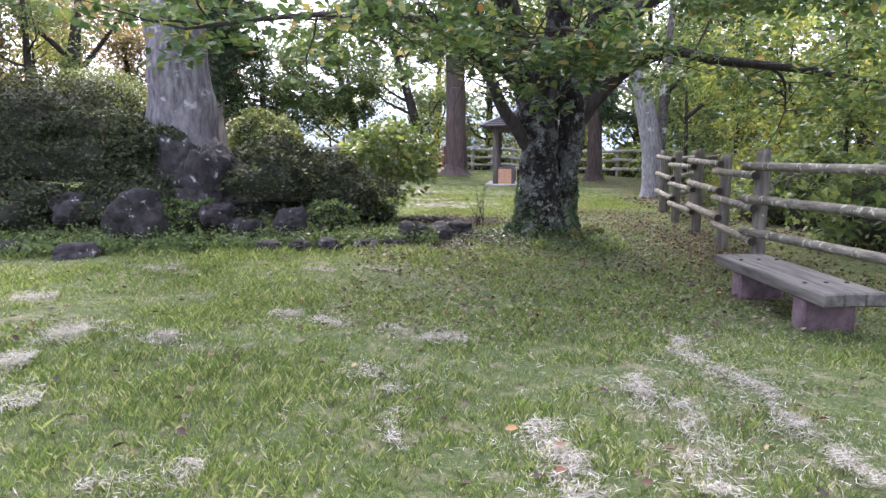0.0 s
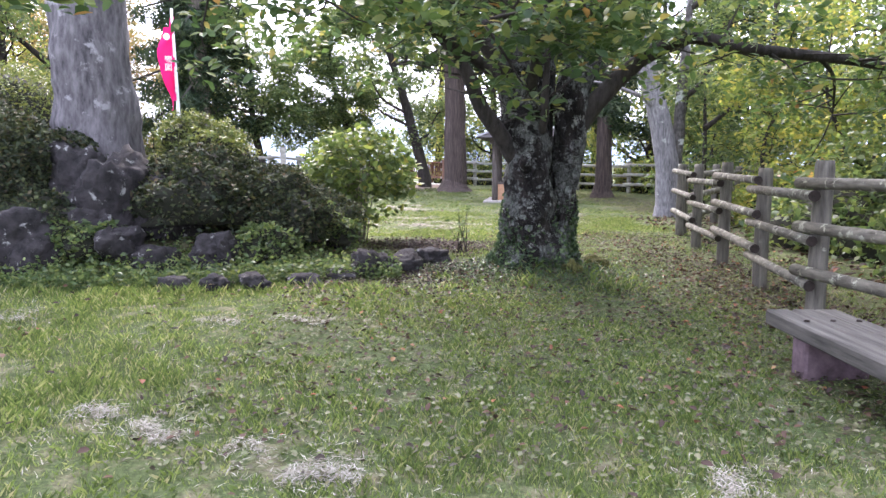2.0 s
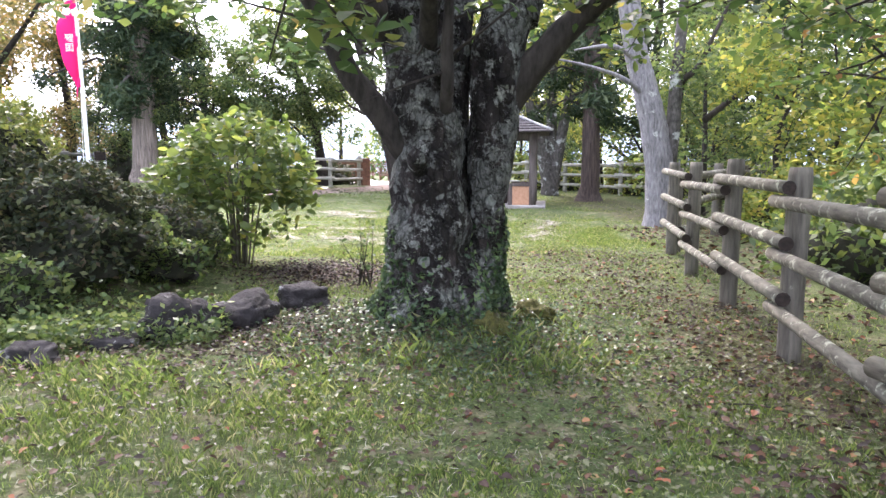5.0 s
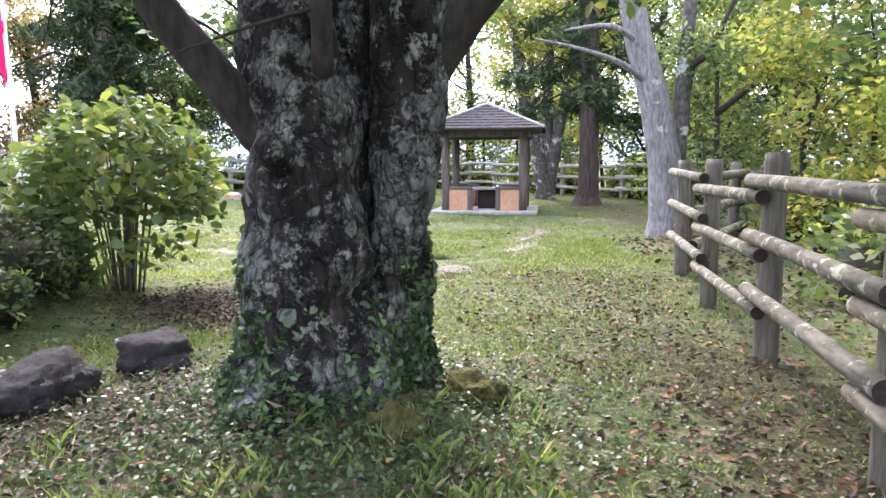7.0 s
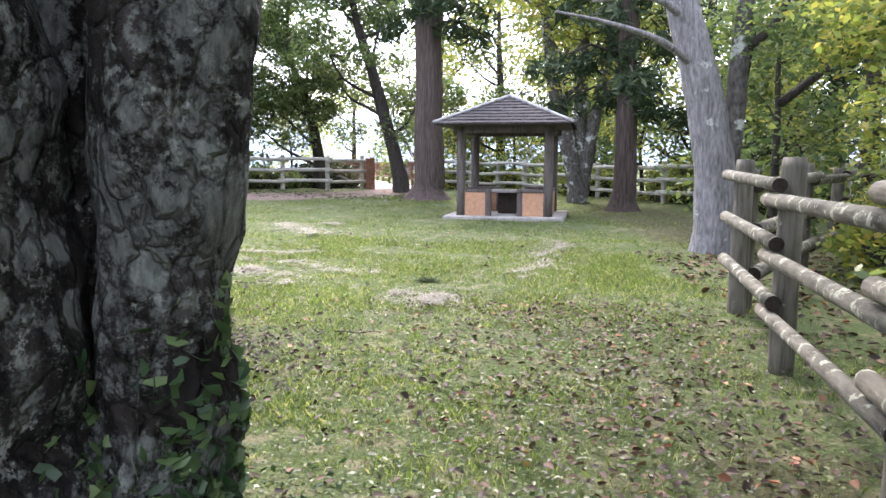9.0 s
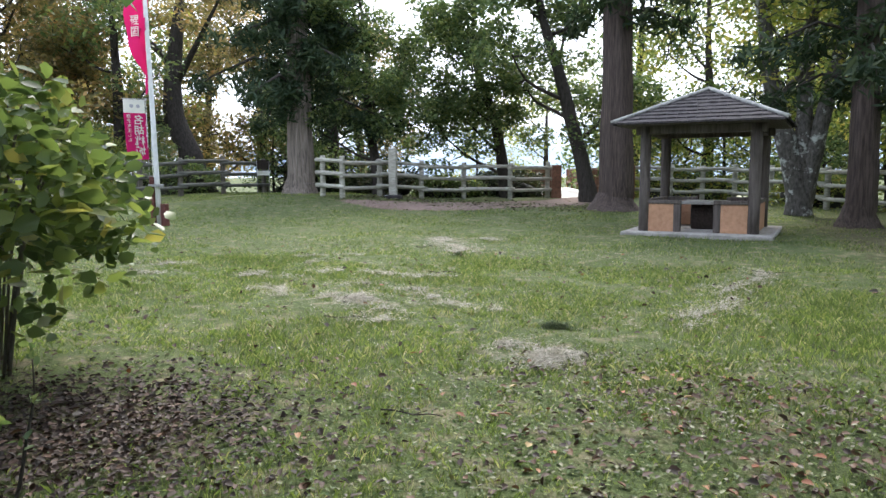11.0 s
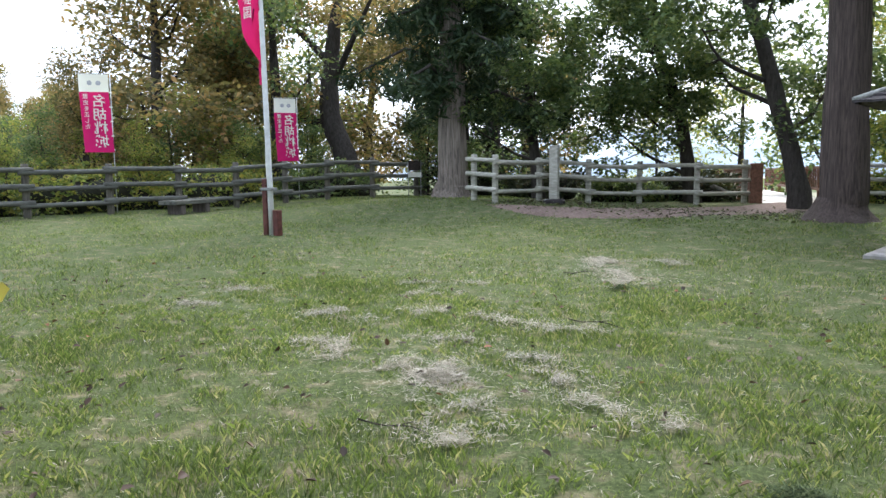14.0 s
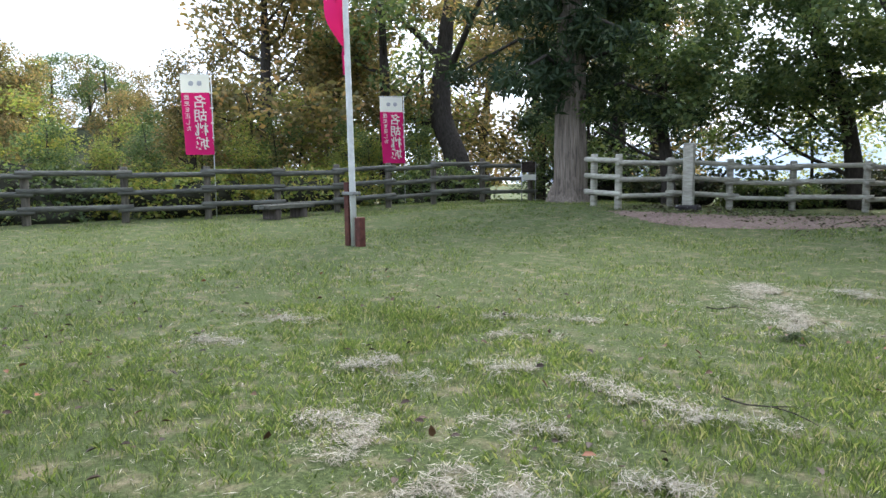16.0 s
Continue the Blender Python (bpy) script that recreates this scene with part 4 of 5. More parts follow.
# ---- small fixtures by the far fence ----
def signs():
    x, y = -4.02, 31.45
    root = thing("marker_post", x, y, ground_z(x, y), 12, "grey weathered square marker post on a stone foot", "post")
    part("shaft", box_mesh(-0.12, 0.12, -0.12, 0.12, 0.1, 1.55, 0.02), M_PALERAIL, root)
    part("foot", box_mesh(-0.26, 0.26, -0.26, 0.26, -0.1, 0.12, 0.04), M_ROCK, root)
    x, y = -9.35, 32.5
    root = thing("notice_stand", x, y, ground_z(x, y), 35, "thin metal notice stand with a white plate", "sign")
    for s in (-1, 1):
        bm = bmesh.new()
        tube(bm, [(s * 0.2, 0, -0.1), (s * 0.2, 0, 1.15)], [0.014, 0.014], 6, 1)
        part("leg", bm, M_STEEL, root)
    part("plate", box_mesh(-0.2, 0.22, -0.02, 0.0, 0.62, 0.78, 0.004), M_WHITE, root, "white plate")
    part("dark_board", box_mesh(-0.2, 0.2, -0.015, 0.0, 0.84, 1.15, 0.004), M_CUT, root)


signs()


def bridge():
    root = thing("footbridge", 0.35, 35.9, 0.3, 16, "brown timber footbridge with a sunlit pale deck", "bridge")
    part("deck", box_mesh(0.1, 2.4, 0, 16, -0.3, 0.0), M_DECK, root, "pale sunlit deck")
    for sx in (0.0, 2.5):
        part("side_beam", box_mesh(sx - 0.1, sx + 0.1, 0.3, 16, -0.45, -0.1), M_BRIDGE, root)
        for k in range(9):
            part("rail_post", box_mesh(sx - 0.06, sx + 0.06, k * 2 - 0.06 + 0.3, k * 2 + 0.06 + 0.3, -0.1, 1.0, 0.01), M_BRIDGE, root)
        for z in (0.25, 0.98):
            part("hand_rail", box_mesh(sx - 0.05, sx + 0.05, 0.1, 16.4, z, z + 0.09, 0.01), M_BRIDGE, root)
        for k in range(52):
            part("baluster", box_mesh(sx - 0.02, sx + 0.02, 0.45 + k * 0.3, 0.53 + k * 0.3, 0.34, 0.98), M_BRIDGE, root)
    for sx in (-0.02, 2.52):
        part("newel", box_mesh(sx - 0.17, sx + 0.17, -0.17, 0.17, -0.2, 1.15, 0.02), M_BRIDGE, root, "stout brown newel post")


bridge()


# ---- planted bank: rocks and shrubs ----
for x, y, w, d, h, seed, sink in ((-2.68, 10.05, 0.82, 0.6, 0.72, 1, .2), (-0.72, 10.25, 0.6, 0.4, 0.42, 2, .15), (-1.8, 10.35, 0.85, 0.5, 0.5, 3, .2), (-2.45, 10.8, 0.8, 0.6, 1.15, 33, .1), (-1.95, 10.7, 0.75, 0.6, 1.2, 36, .1), (-2.2, 10.45, 0.6, 0.5, 0.6, 37, .1), (-1.55, 10.85, 0.8, 0.6, 0.85, 34, .2), (-3.5, 10.35, 0.9, 0.5, 0.6, 35, .2), (-1.35, 10.1, 0.5, 0.4, 0.36, 14, .3), (-4.1, 9.4, 0.42, 0.4, 0.3, 4, .35),
                                  (-3.1, 9.1, 0.55, 0.4, 0.32, 5, .35), (-0.87, 9.3, 0.3, 0.26, 0.22, 6, .3), (-0.5, 9.35, 0.28, 0.26, 0.22, 7, .3), (-0.12, 9.42, 0.36, 0.28, 0.24, 8, .3), (0.28, 9.7, 0.4, 0.3, 0.22, 9, .4),
                                  (0.62, 10.12, 0.4, 0.3, 0.2, 10, .4), (0.95, 10.5, 0.52, 0.42, 0.42, 11, .25), (1.32, 10.92, 0.62, 0.42, 0.33, 12, .25), (1.66, 11.7, 0.56, 0.46, 0.28, 13, .25), (0.0, 12.3, 0.9, 0.6, 0.5, 15, .35), (-0.4, 11.4, 0.5, 0.4, 0.3, 16, .35), (-5.2, 10.1, 0.8, 0.6, 0.6, 17, .3)):
    rock(x, y, w, d, h, seed, "dark stone with grey lichen edging the planted bank", seed * 37 % 180, sink + 0.07)

shrub("azalea_hedge", -4.45, 11.3, 1.2, 1.95, 1.0, 0.9, 30000, M_AZALEA, 21, "wide dark grey-green azalea hedge on the bank", 0.058, 0.3)
shrub("azalea_hedge", -6.6, 11.4, 1.0, 1.7, 1.2, 1.0, 9000, M_AZALEA, 22, "wide dark grey-green azalea hedge on the bank", 0.075, 0.3)
shrub("azalea_hedge", -3.0, 10.95, 0.95, 0.7, 0.6, 0.72, 7000, M_AZALEA, 29, "dark azalea growing before the old trunk", 0.07, 0.3)
shrub("clipped_dome", -4.3, 12.7, 1.7, 1.15, 1.0, 0.95, 9000, M_DOME, 23, "clipped yellow-green dome shrub behind the hedge", 0.05, 0.06)
shrub("azalea_mound", -1.4, 12.2, 1.3, 0.66, 0.7, 0.66, 7000, M_DOME, 24, "low rounded azalea with yellow-green new growth", 0.055, 0.25)
shrub("azalea_mound", -0.75, 11.7, 0.8, 1.0, 0.8, 0.52, 8000, M_AZALEA, 25, "low spreading dark azalea above the rocks", 0.06)
shrub("azalea_mound", -1.2, 11.3, 0.95, 0.75, 0.6, 0.5, 6000, M_AZALEA, 26, "low spreading dark azalea above the rocks", 0.06)
shrub("azalea_mound", -0.1, 12.5, 0.45, 0.75, 0.7, 0.5, 4500, M_AZALEA, 27, "small dark azalea at the end of the bank", 0.055)
shrub("azalea_mound", 0.0, 13.2, 0.35, 0.6, 0.5, 0.5, 3000, M_GREEN, 28, "small green shrub beside the hydrangea", 0.07)

for x, y, z, rx, ry, rz, n, m, s in ((-3.0, 10.35, 0.55, 0.8, 0.4, 0.42, 3500, M_AZALEA, 91), (-4.6, 10.3, 0.5, 0.9, 0.5, 0.5, 4000, M_AZALEA, 92), (-1.2, 10.75, 0.75, 0.75, 0.45, 0.5, 4000, M_AZALEA, 93), (-0.2, 11.2, 0.5, 0.6, 0.5, 0.42, 3200, M_AZALEA, 94),
                                     (0.1, 12.0, 0.35, 0.5, 0.45, 0.36, 2400, M_GREEN, 95), (-2.1, 10.2, 0.4, 0.4, 0.3, 0.3, 1500, M_GREEN, 96), (-5.9, 10.4, 0.45, 0.9, 0.5, 0.5, 3500, M_AZALEA, 97), (-0.3, 10.5, 0.3, 0.4, 0.3, 0.28, 1500, M_GREEN, 98)):
    shrub("low_azalea", x, y, z, rx, ry, rz, n, m, s, "low straggling shrub filling the bank between rocks", 0.065, 0.35)


def hydrangea():
    """A many-stemmed round bush with broad leaves and bare lower stems."""
    rng = np.random.RandomState(31)
    x, y = 0.5, 14.05
    root = thing("leafy_bush", x, y, ground_z(x, y) - 0.03, 0, "round many-stemmed bush with broad light green leaves", "bush")
    pts = []
    for k in range(26):
        a, rr = rng.uniform(0, 2 * math.pi), rng.uniform(0.1, 1.0)
        b = Vector((0.24 * math.cos(a) * rr, 0.22 * math.sin(a) * rr, 0))
        e = Vector((1.0 * math.cos(a) * rr, 0.95 * math.sin(a) * rr, 0.75 + 0.95 * math.sqrt(max(1 - rr * rr * 0.8, 0))))
        m = b.lerp(e, 0.5) + Vector((-0.12 * math.cos(a) * rr, -0.12 * math.sin(a) * rr, 0.1))
        bm = bmesh.new()
        tube(bm, [b, m, e], [0.012, 0.009, 0.004], 5, 4)
        part("stem", bm, M_POST, root)
    n = 3900
    d = rng.normal(0, 1, (n, 3))
    d /= np.linalg.norm(d, axis=1)[:, None]
    r = rng.uniform(0.25, 1.0, n) ** 0.45
    s = np.array([1 + 0.22 * noise.noise(Vector(q) * 2.2 + Vector((5, 2, 1))) + 0.12 * noise.noise(Vector(q) * 5) for q in d])
    c = d * (r * s)[:, None] * np.array([0.98, 0.95, 0.88]) + np.array([0, 0, 0.99])
    c = c[(c[:, 2] > 0.72) | (rng.uniform(0, 1, n) < 0.16)]
    c = c[c[:, 2] > 0.15]
    v, f = leaf_arrays(c, 0.125, rng, 0.5, 1.0, 0.62, 0.25, 0.25, True)
    array_mesh("foliage", v, f, M_BUSH, root)


hydrangea()


def sapling(x, y, seed):
    rng = np.random.RandomState(seed)
    root = thing("sapling", x, y, ground_z(x, y) - 0.02, 0, "thin nearly bare sapling with a few leaves", "shrub")
    tips = []
    for k in range(7):
        bm = bmesh.new()
        p = limb_path(rng, (rng.normal(0, 0.05), rng.normal(0, 0.05), 0), (rng.normal(0, 0.35), rng.normal(0, 0.3), 1), rng.uniform(0.45, 0.85), 0.12, 0.2, 4)
        tube(bm, p, [0.009, 0.008, 0.006, 0.004, 0.002], 5, 2)
        part("stem", bm, M_BARK_DARK, root)
        tips += [(*q, 0.06) for q in p[2:]]
    v, f = leaf_arrays(scatter_clumps(tips, 130, rng), 0.05, rng, 0.4, fine=True)
    array_mesh("foliage", v, f, M_GREEN, root)


sapling(2.12, 12.78, 41)

# ---- trees in and round the lawn ----
def left_tree():
    x, y = -2.61, 11.75
    root = thing("old_tree", x, y, 0.3, 0, "massive old tree trunk with flaking grey bark on the bank", "tree")
    bm = bmesh.new()
    tube(bm, [(0, 0, 0), (0, 0, 1.2), (-0.02, 0, 2.6), (-0.12, 0.1, 5), (-0.2, 0.2, 9)], [0.66, 0.53, 0.46, 0.42, 0.28], 32, 8, 0.12, 2.6, 0.04, 6)
    part("trunk", bm, M_BARK_GREY, root, smooth=True)
    rng = np.random.RandomState(5)
    bm, clumps = bmesh.new(), []
    for k in range(10):
        a = k * 2.4
        p = limb_path(rng, (-0.15, 0.1, 5 + 0.45 * k), (math.cos(a), math.sin(a), 0.4), 3.2, 0.25, 0.1)
        tube(bm, p, [0.14, 0.11, 0.08, 0.05, 0.02], 7, 2, 0.1)
        clumps += [(*q, 0.8) for q in p[2:]]
    tagged(part("bough", bm, M_BARK_DARK, root), kind="stuff")
    v, f = leaf_arrays(scatter_clumps(clumps, 6000, rng), 0.15, rng, 0.45)
    array_mesh("crown", v, f, M_GREEN, root)


left_tree()


def pale_tree():
    x, y = 7.5, 19.35
    root = thing("grey_tree", x, y, ground_z(x, y) - 0.1, 0, "two-stemmed tree with furrowed pale grey bark, leaning", "tree")
    bm = bmesh.new()
    tube(bm, [(0, 0, 0), (0, 0, 0.5), (-0.08, 0, 1.5), (-0.3, 0, 2.5), (-0.62, 0.05, 3.7), (-0.8, 0.1, 5.2), (-1.0, 0.3, 8.5)], [0.36, 0.3, 0.28, 0.24, 0.22, 0.19, 0.06], 24, 6, 0.08, 4.0, 0.04, 6)
    part("trunk", bm, M_BARK_PALE, root, smooth=True)
    bm = bmesh.new()
    tube(bm, [(0.08, 0, 1.2), (0.18, 0, 1.9), (0.22, 0.02, 2.7), (0.3, 0.05, 3.9), (0.5, 0.2, 6.5)], [0.2, 0.14, 0.13, 0.11, 0.03], 16, 5, 0.08, 4.0)
    part("stem", bm, M_BARK_FORK, root, smooth=True)
    rng = np.random.RandomState(6)
    clumps = []
    for pts, r, pale in (([(-0.5, 0, 3.3), (-1.1, -0.3, 3.55), (-1.9, -0.5, 3.45)], 0.08, 1), ([(-0.3, 0, 2.6), (-0.9, -0.3, 2.95), (-1.6, -0.5, 3.15), (-2.4, -0.6, 3.3)], 0.07, 1), ([(0.24, 0, 2.9), (0.6, -0.1, 3.2), (0.9, -0.2, 3.9), (1.4, -0.3, 5.0)], 0.08, 0),
                         ([(0.2, 0, 2.2), (0.34, 0, 2.6), (0.42, 0, 3.2)], 0.04, 0), ([(-0.8, 0.1, 5), (-1.8, 0.3, 6), (-2.6, 0.2, 6.8)], 0.09, 0), ([(0.4, 0.1, 5), (1.4, 0.4, 5.6), (2.4, 0.6, 5.8)], 0.08, 0), ([(0.9, 0.2, 2.2), (2.0, 0.6, 2.9), (3.4, 0.8, 3.3)], 0.07, 0), ([(-0.9, 0.2, 6.5), (-0.4, 1, 7.5), (0.4, 1.5, 8.2)], 0.06, 0)):
        bm = bmesh.new()
        tube(bm, pts, [r * (1 - 0.8 * i / (len(pts) - 1)) for i in range(len(pts))], 8, 4, 0.12, 5.0)
        part("limb", bm, M_BARK_PALE if pale else M_BARK_DARK, root)
        if not pale:
            clumps += [(*[c + rng.normal(0, 0.4) for c in pts[-1]], 0.8) for _ in range(4)]
    v, f = leaf_arrays(scatter_clumps(clumps, 9000, rng), 0.11, rng, 0.45)
    array_mesh("crown", v, f, M_GREEN, root)


pale_tree()
conifer("cedar_tree", 2.85, 30.0, 15, 0.42, 51, "tall cedar with a fluted red-brown trunk", 9000, 0.33, 2.6, flare=1.9)
conifer("cedar_tree", 7.9, 27.1, 13, 0.27, 52, "slim cedar with a flared red-brown foot", 9000, 0.2, 2.2, flare=1.8)
conifer("cedar_tree", -7.3, 31.5, 14, 0.42, 53, "big cedar with drooping dark foliage above a pale trunk", 24000, 0.19, 3.4, M_BARK_CEDAR_PALE, flare=1.5, inner=3)
broad_tree("forked_tree", 7.3, 30.4, 8.5, 0.24, 54, M_YELLOW, M_BARK_FORK, "three-stemmed tree with patchy lichened bark", 15000, 0.16, 3.2, 0.45, 6, stems=[(-1.5, 0, 0.95, 1.1), (0.2, 0.3, 1.0, 0.9), (1.3, -0.2, 0.85, 0.9)], clump=1.1)
broad_tree("leaning_tree", 1.75, 33.6, 9, 0.24, 55, M_GREEN, M_BARK_DARK, "dark curved tree leaning over the path", 24000, 0.16, 3.6, 0.3, 9, (-1.8, 0.0), 1.1)
broad_tree("small_tree", -5.1, 32.8, 7, 0.17, 56, M_GREEN, M_BARK_DARK, "slender dark tree behind the pale fence", 20000, 0.15, 2.6, 0.3, 8, (-0.9, 0.5), 0.9, low=((0.8, -0.8, 2.4, 0.8), (1.6, -0.6, 2.8, 0.8), (1.0, -0.5, 3.4, 0.9)))
broad_tree("small_tree", -1.35, 35.6, 7, 0.22, 57, M_GREEN, M_BARK_DARK, "spreading green tree behind the pale fence", 24000, 0.15, 3.2, 0.25, 9, (-1.2, -0.2), 0.9, low=((-2.2, -0.5, 2.6, 0.7), (1.0, 0, 2.2, 0.8), (-1.0, 0, 3.0, 0.9), (0.6, 0.2, 3.3, 0.9)))


def leaning_giant():
    rng = np.random.RandomState(58)
    x, y = -12.9, 34.0
    root = thing("leaning_tree", x, y, 0.3, 0, "old dark tree with a long level limb over the fence", "tree")
    bm, clumps = bmesh.new(), []
    tube(bm, [(0, 0, -0.3), (-0.6, 0, 1.6), (-1.3, 0, 3.2), (-1.3, 0.2, 5.5), (-0.8, 0.4, 9)], [0.5, 0.42, 0.38, 0.28, 0.08], 14, 5, 0.12, 3.0)
    part("trunk", bm, M_BARK_DARK, root, smooth=True)
    for pts, r in (([(-1.0, 0, 2.6), (-2.4, -0.4, 3.1), (-4.2, -0.8, 3.5), (-6.2, -1.2, 4.4), (-8.5, -1.5, 5.8)], 0.22), ([(-1.3, 0.2, 5), (-2.8, 0, 6.4), (-4.5, 0, 7.6)], 0.16), ([(-1.2, 0.2, 4.5), (0.4, -0.4, 6), (1.6, -0.6, 7.5)], 0.15), ([(-4.2, -0.8, 3.5), (-4.6, -1, 4.8), (-5.2, -1, 6.4)], 0.1)):
        bm = bmesh.new()
        tube(bm, pts, [r * (1 - 0.8 * i / (len(pts) - 1)) for i in range(len(pts))], 10, 4, 0.12, 3.0)
        part("limb", bm, M_BARK_DARK, root)
        sp, _ = spline(pts, [1] * len(pts), 4)
        clumps += [(p.x + rng.normal(0, 0.7), p.y + rng.normal(0, 0.7), p.z + abs(rng.normal(0.5, 0.8)), 0.9) for p in sp[4:] for _ in range(2)]
    v, f = leaf_arrays(scatter_clumps(clumps, 15000, rng), 0.17, rng, 0.45)
    array_mesh("crown", v, f, M_OLIVE, root)


leaning_giant()

# ---- woods: a few kinds, copied with turn and size ----
KINDS = [
    broad_tree("wood_tree", 11.5, 13.5, 8.5, 0.2, 61, M_YELLOW, M_BARK_DARK, "woodland tree with yellow-green autumn leaves", 4600, 0.2, 3.4, 0.16, 10, (0.4, 0.3), 1.2, group="woods"),
    broad_tree("wood_tree", 13.5, 19.5, 10, 0.24, 62, M_GREEN, M_BARK_DARK, "green leaf tree in the woods", 5200, 0.22, 3.6, 0.16, 10, (-0.4, 0.2), 1.3, group="woods"),
    broad_tree("wood_tree", -17.5, 29.0, 9, 0.26, 63, M_OLIVE, M_BARK_DARK, "woodland tree with dull olive-brown leaves", 11000, 0.22, 4.0, 0.2, 10, (0.5, -0.3), 1.4, group="woods"),
    conifer("wood_conifer", -9.5, 38.0, 14, 0.3, 64, "dark drooping conifer among the woods", 7000, 0.12, 3.0, M_BARK_DARK, 0.4, group="woods"),
    broad_tree("wood_sapling", 8.6, 10.5, 4.2, 0.06, 65, M_GREEN, M_BARK_DARK, "leafy green undergrowth below the fence", 3600, 0.13, 1.5, 0.08, 9, (0.2, 0.1), 0.7, group="undergrowth"),
    broad_tree("wood_sapling", 9.6, 16.0, 4.0, 0.06, 66, M_YELLOW, M_BARK_DARK, "yellow-green undergrowth among the trees", 3400, 0.13, 1.6, 0.08, 9, (-0.2, 0.1), 0.7, group="undergrowth"),
]
rng = np.random.RandomState(77)
for kind, places in (
    (0, [(16, 9), (12.5, 24.5), (14, 31), (10.5, 38.5), (5.5, 41), (18, 16), (-2, 46), (15, 3), (-17, 36)]),
    (1, [(17, 24), (11.5, 33), (8.5, 42), (13.5, 39), (2.5, 42.5), (20, 31), (14, -2), (-15.5, 32.5), (20, 6), (6, -12), (-6, -14)]),
    (2, [(-19, 33.5), (-16.2, 25.6, 0.45), (-19.5, 28.5, 0.5), (-23, 37), (-18, 41), (-13.5, 39), (-11, 44), (-10, -10)]),
    (3, [(17.5, 36), (13, 29.5), (-9.5, 13.0, 0.75), (-12, 11.5), (10, 45), (0, -16), (16, -9), (-14, -4)]),
    (4, [(6.7, 6.7, 0.55), (6.9, 5.3, 0.6), (8.4, 6.4), (7.8, 8.4), (8.8, 13.0), (9.4, 11.5), (10.5, 18.5), (9.2, 21.5), (11, 27.5), (6.0, 39.5), (9.0, 37.5), (-13.9, 29.5, 0.6), (-14.8, 27.5, 0.65), (-15.2, 23.8, 0.6), (-15.8, 21.5, 0.6), (-13.2, 31.8, 0.55), (-10.5, 35, 0.8), (-16.8, 19, 0.6), (3.8, 39.8), (7.6, 4.2), (-8.6, 34.6), (12.8, 21)]),
    (5, [(10.2, 13.5), (9.2, 18.0, 0.95), (-15.0, 20.0, 0.5), (-13.6, 29.0, 0.5), (-14.6, 22.6, 0.5), (10.6, 24.2), (12.2, 16.8), (9.9, 33.5), (7.4, 39), (4.6, 41), (-14.6, 31.0, 0.6), (-14.8, 33.4, 0.8), (-16.4, 26, 0.75), (-15.8, 29.0, 0.8), (-17.5, 31.5, 0.9), (-14.0, 25.8, 0.55), (11.8, 30.5), (-3.2, 38.2), (2.6, 39.5), (-17, 22, 0.8)]),
):
    for x, y, *size in places:
        s = size[0] if size else rng.uniform(0.85, 1.2)
        z = ground_z(x, y) - 0.1
        ob = copy_thing(KINDS[kind], pose(x, y, z, 0, 0, rng.uniform(0, 360)))
        ob.scale = (s, s, s * rng.uniform(0.9, 1.1))


# low growth behind the far and left fences
for k, (x, y, rx, ry, rz, m) in enumerate(((-3.6, 35.6, 1.6, 0.8, 0.6, M_GREEN), (-1.6, 37.0, 1.5, 0.9, 0.7, M_AZALEA), (-5.6, 34.0, 1.3, 1.0, 0.7, M_AZALEA), (-15.3, 21.0, 1.2, 2.4, 1.1, M_GREEN), (-14.4, 24.6, 1.1, 2.2, 1.0, M_YELLOW),
                                           (-13.6, 28.0, 1.1, 2.2, 0.9, M_YELLOW), (-12.4, 31.6, 1.1, 2.0, 0.9, M_GREEN), (-9.0, 35.6, 1.8, 1.2, 1.4, M_AZALEA), (4.6, 39.0, 2.0, 1.0, 0.9, M_YELLOW), (8.6, 35.4, 1.4, 1.4, 0.8, M_YELLOW), (10.6, 31.6, 1.0, 1.8, 0.9, M_YELLOW), (12.6, 28.0, 1.2, 1.6, 1.0, M_GREEN), (7.6, 9.6, 1.0, 1.6, 0.8, M_GREEN), (8.2, 13.2, 1.1, 1.8, 0.9, M_GREEN), (7.0, 5.2, 0.8, 1.4, 0.9, M_GREEN), (9.0, 16.6, 1.0, 1.4, 0.8, M_YELLOW))):
    shrub("undergrowth_bush", x, y, ground_z(x, y) + 0.25 * rz, rx, ry, rz, 3200, m, 120 + k, "dense leafy undergrowth bush behind the fence", 0.13, 0.4, "bush", 0.75)

# ---- distance ----
def hill(name, x, y, rx, ry, h, mat, label, seed, sub=6, rough=0.08, z=-4):
    bm = bmesh.new()
    bmesh.ops.create_icosphere(bm, subdivisions=sub, radius=1.0)
    bmesh.ops.delete(bm, geom=[v for v in bm.verts if v.co.z < -0.05], context="VERTS")
    for v in bm.verts:
        s = 1 + rough * (2.0 * noise.noise(v.co * 2.2 + Vector((seed, 0, 0))) + noise.noise(v.co * 7 + Vector((seed, 3, 0))))
        v.co = Vector((v.co.x * rx * s, v.co.y * ry * s, v.co.z * h * s))
    ob = part(name, bm, mat, smooth=True)
    ob.matrix_basis = pose(x, y, z)
    return tagged(ob, label, "hill", kind="structure")


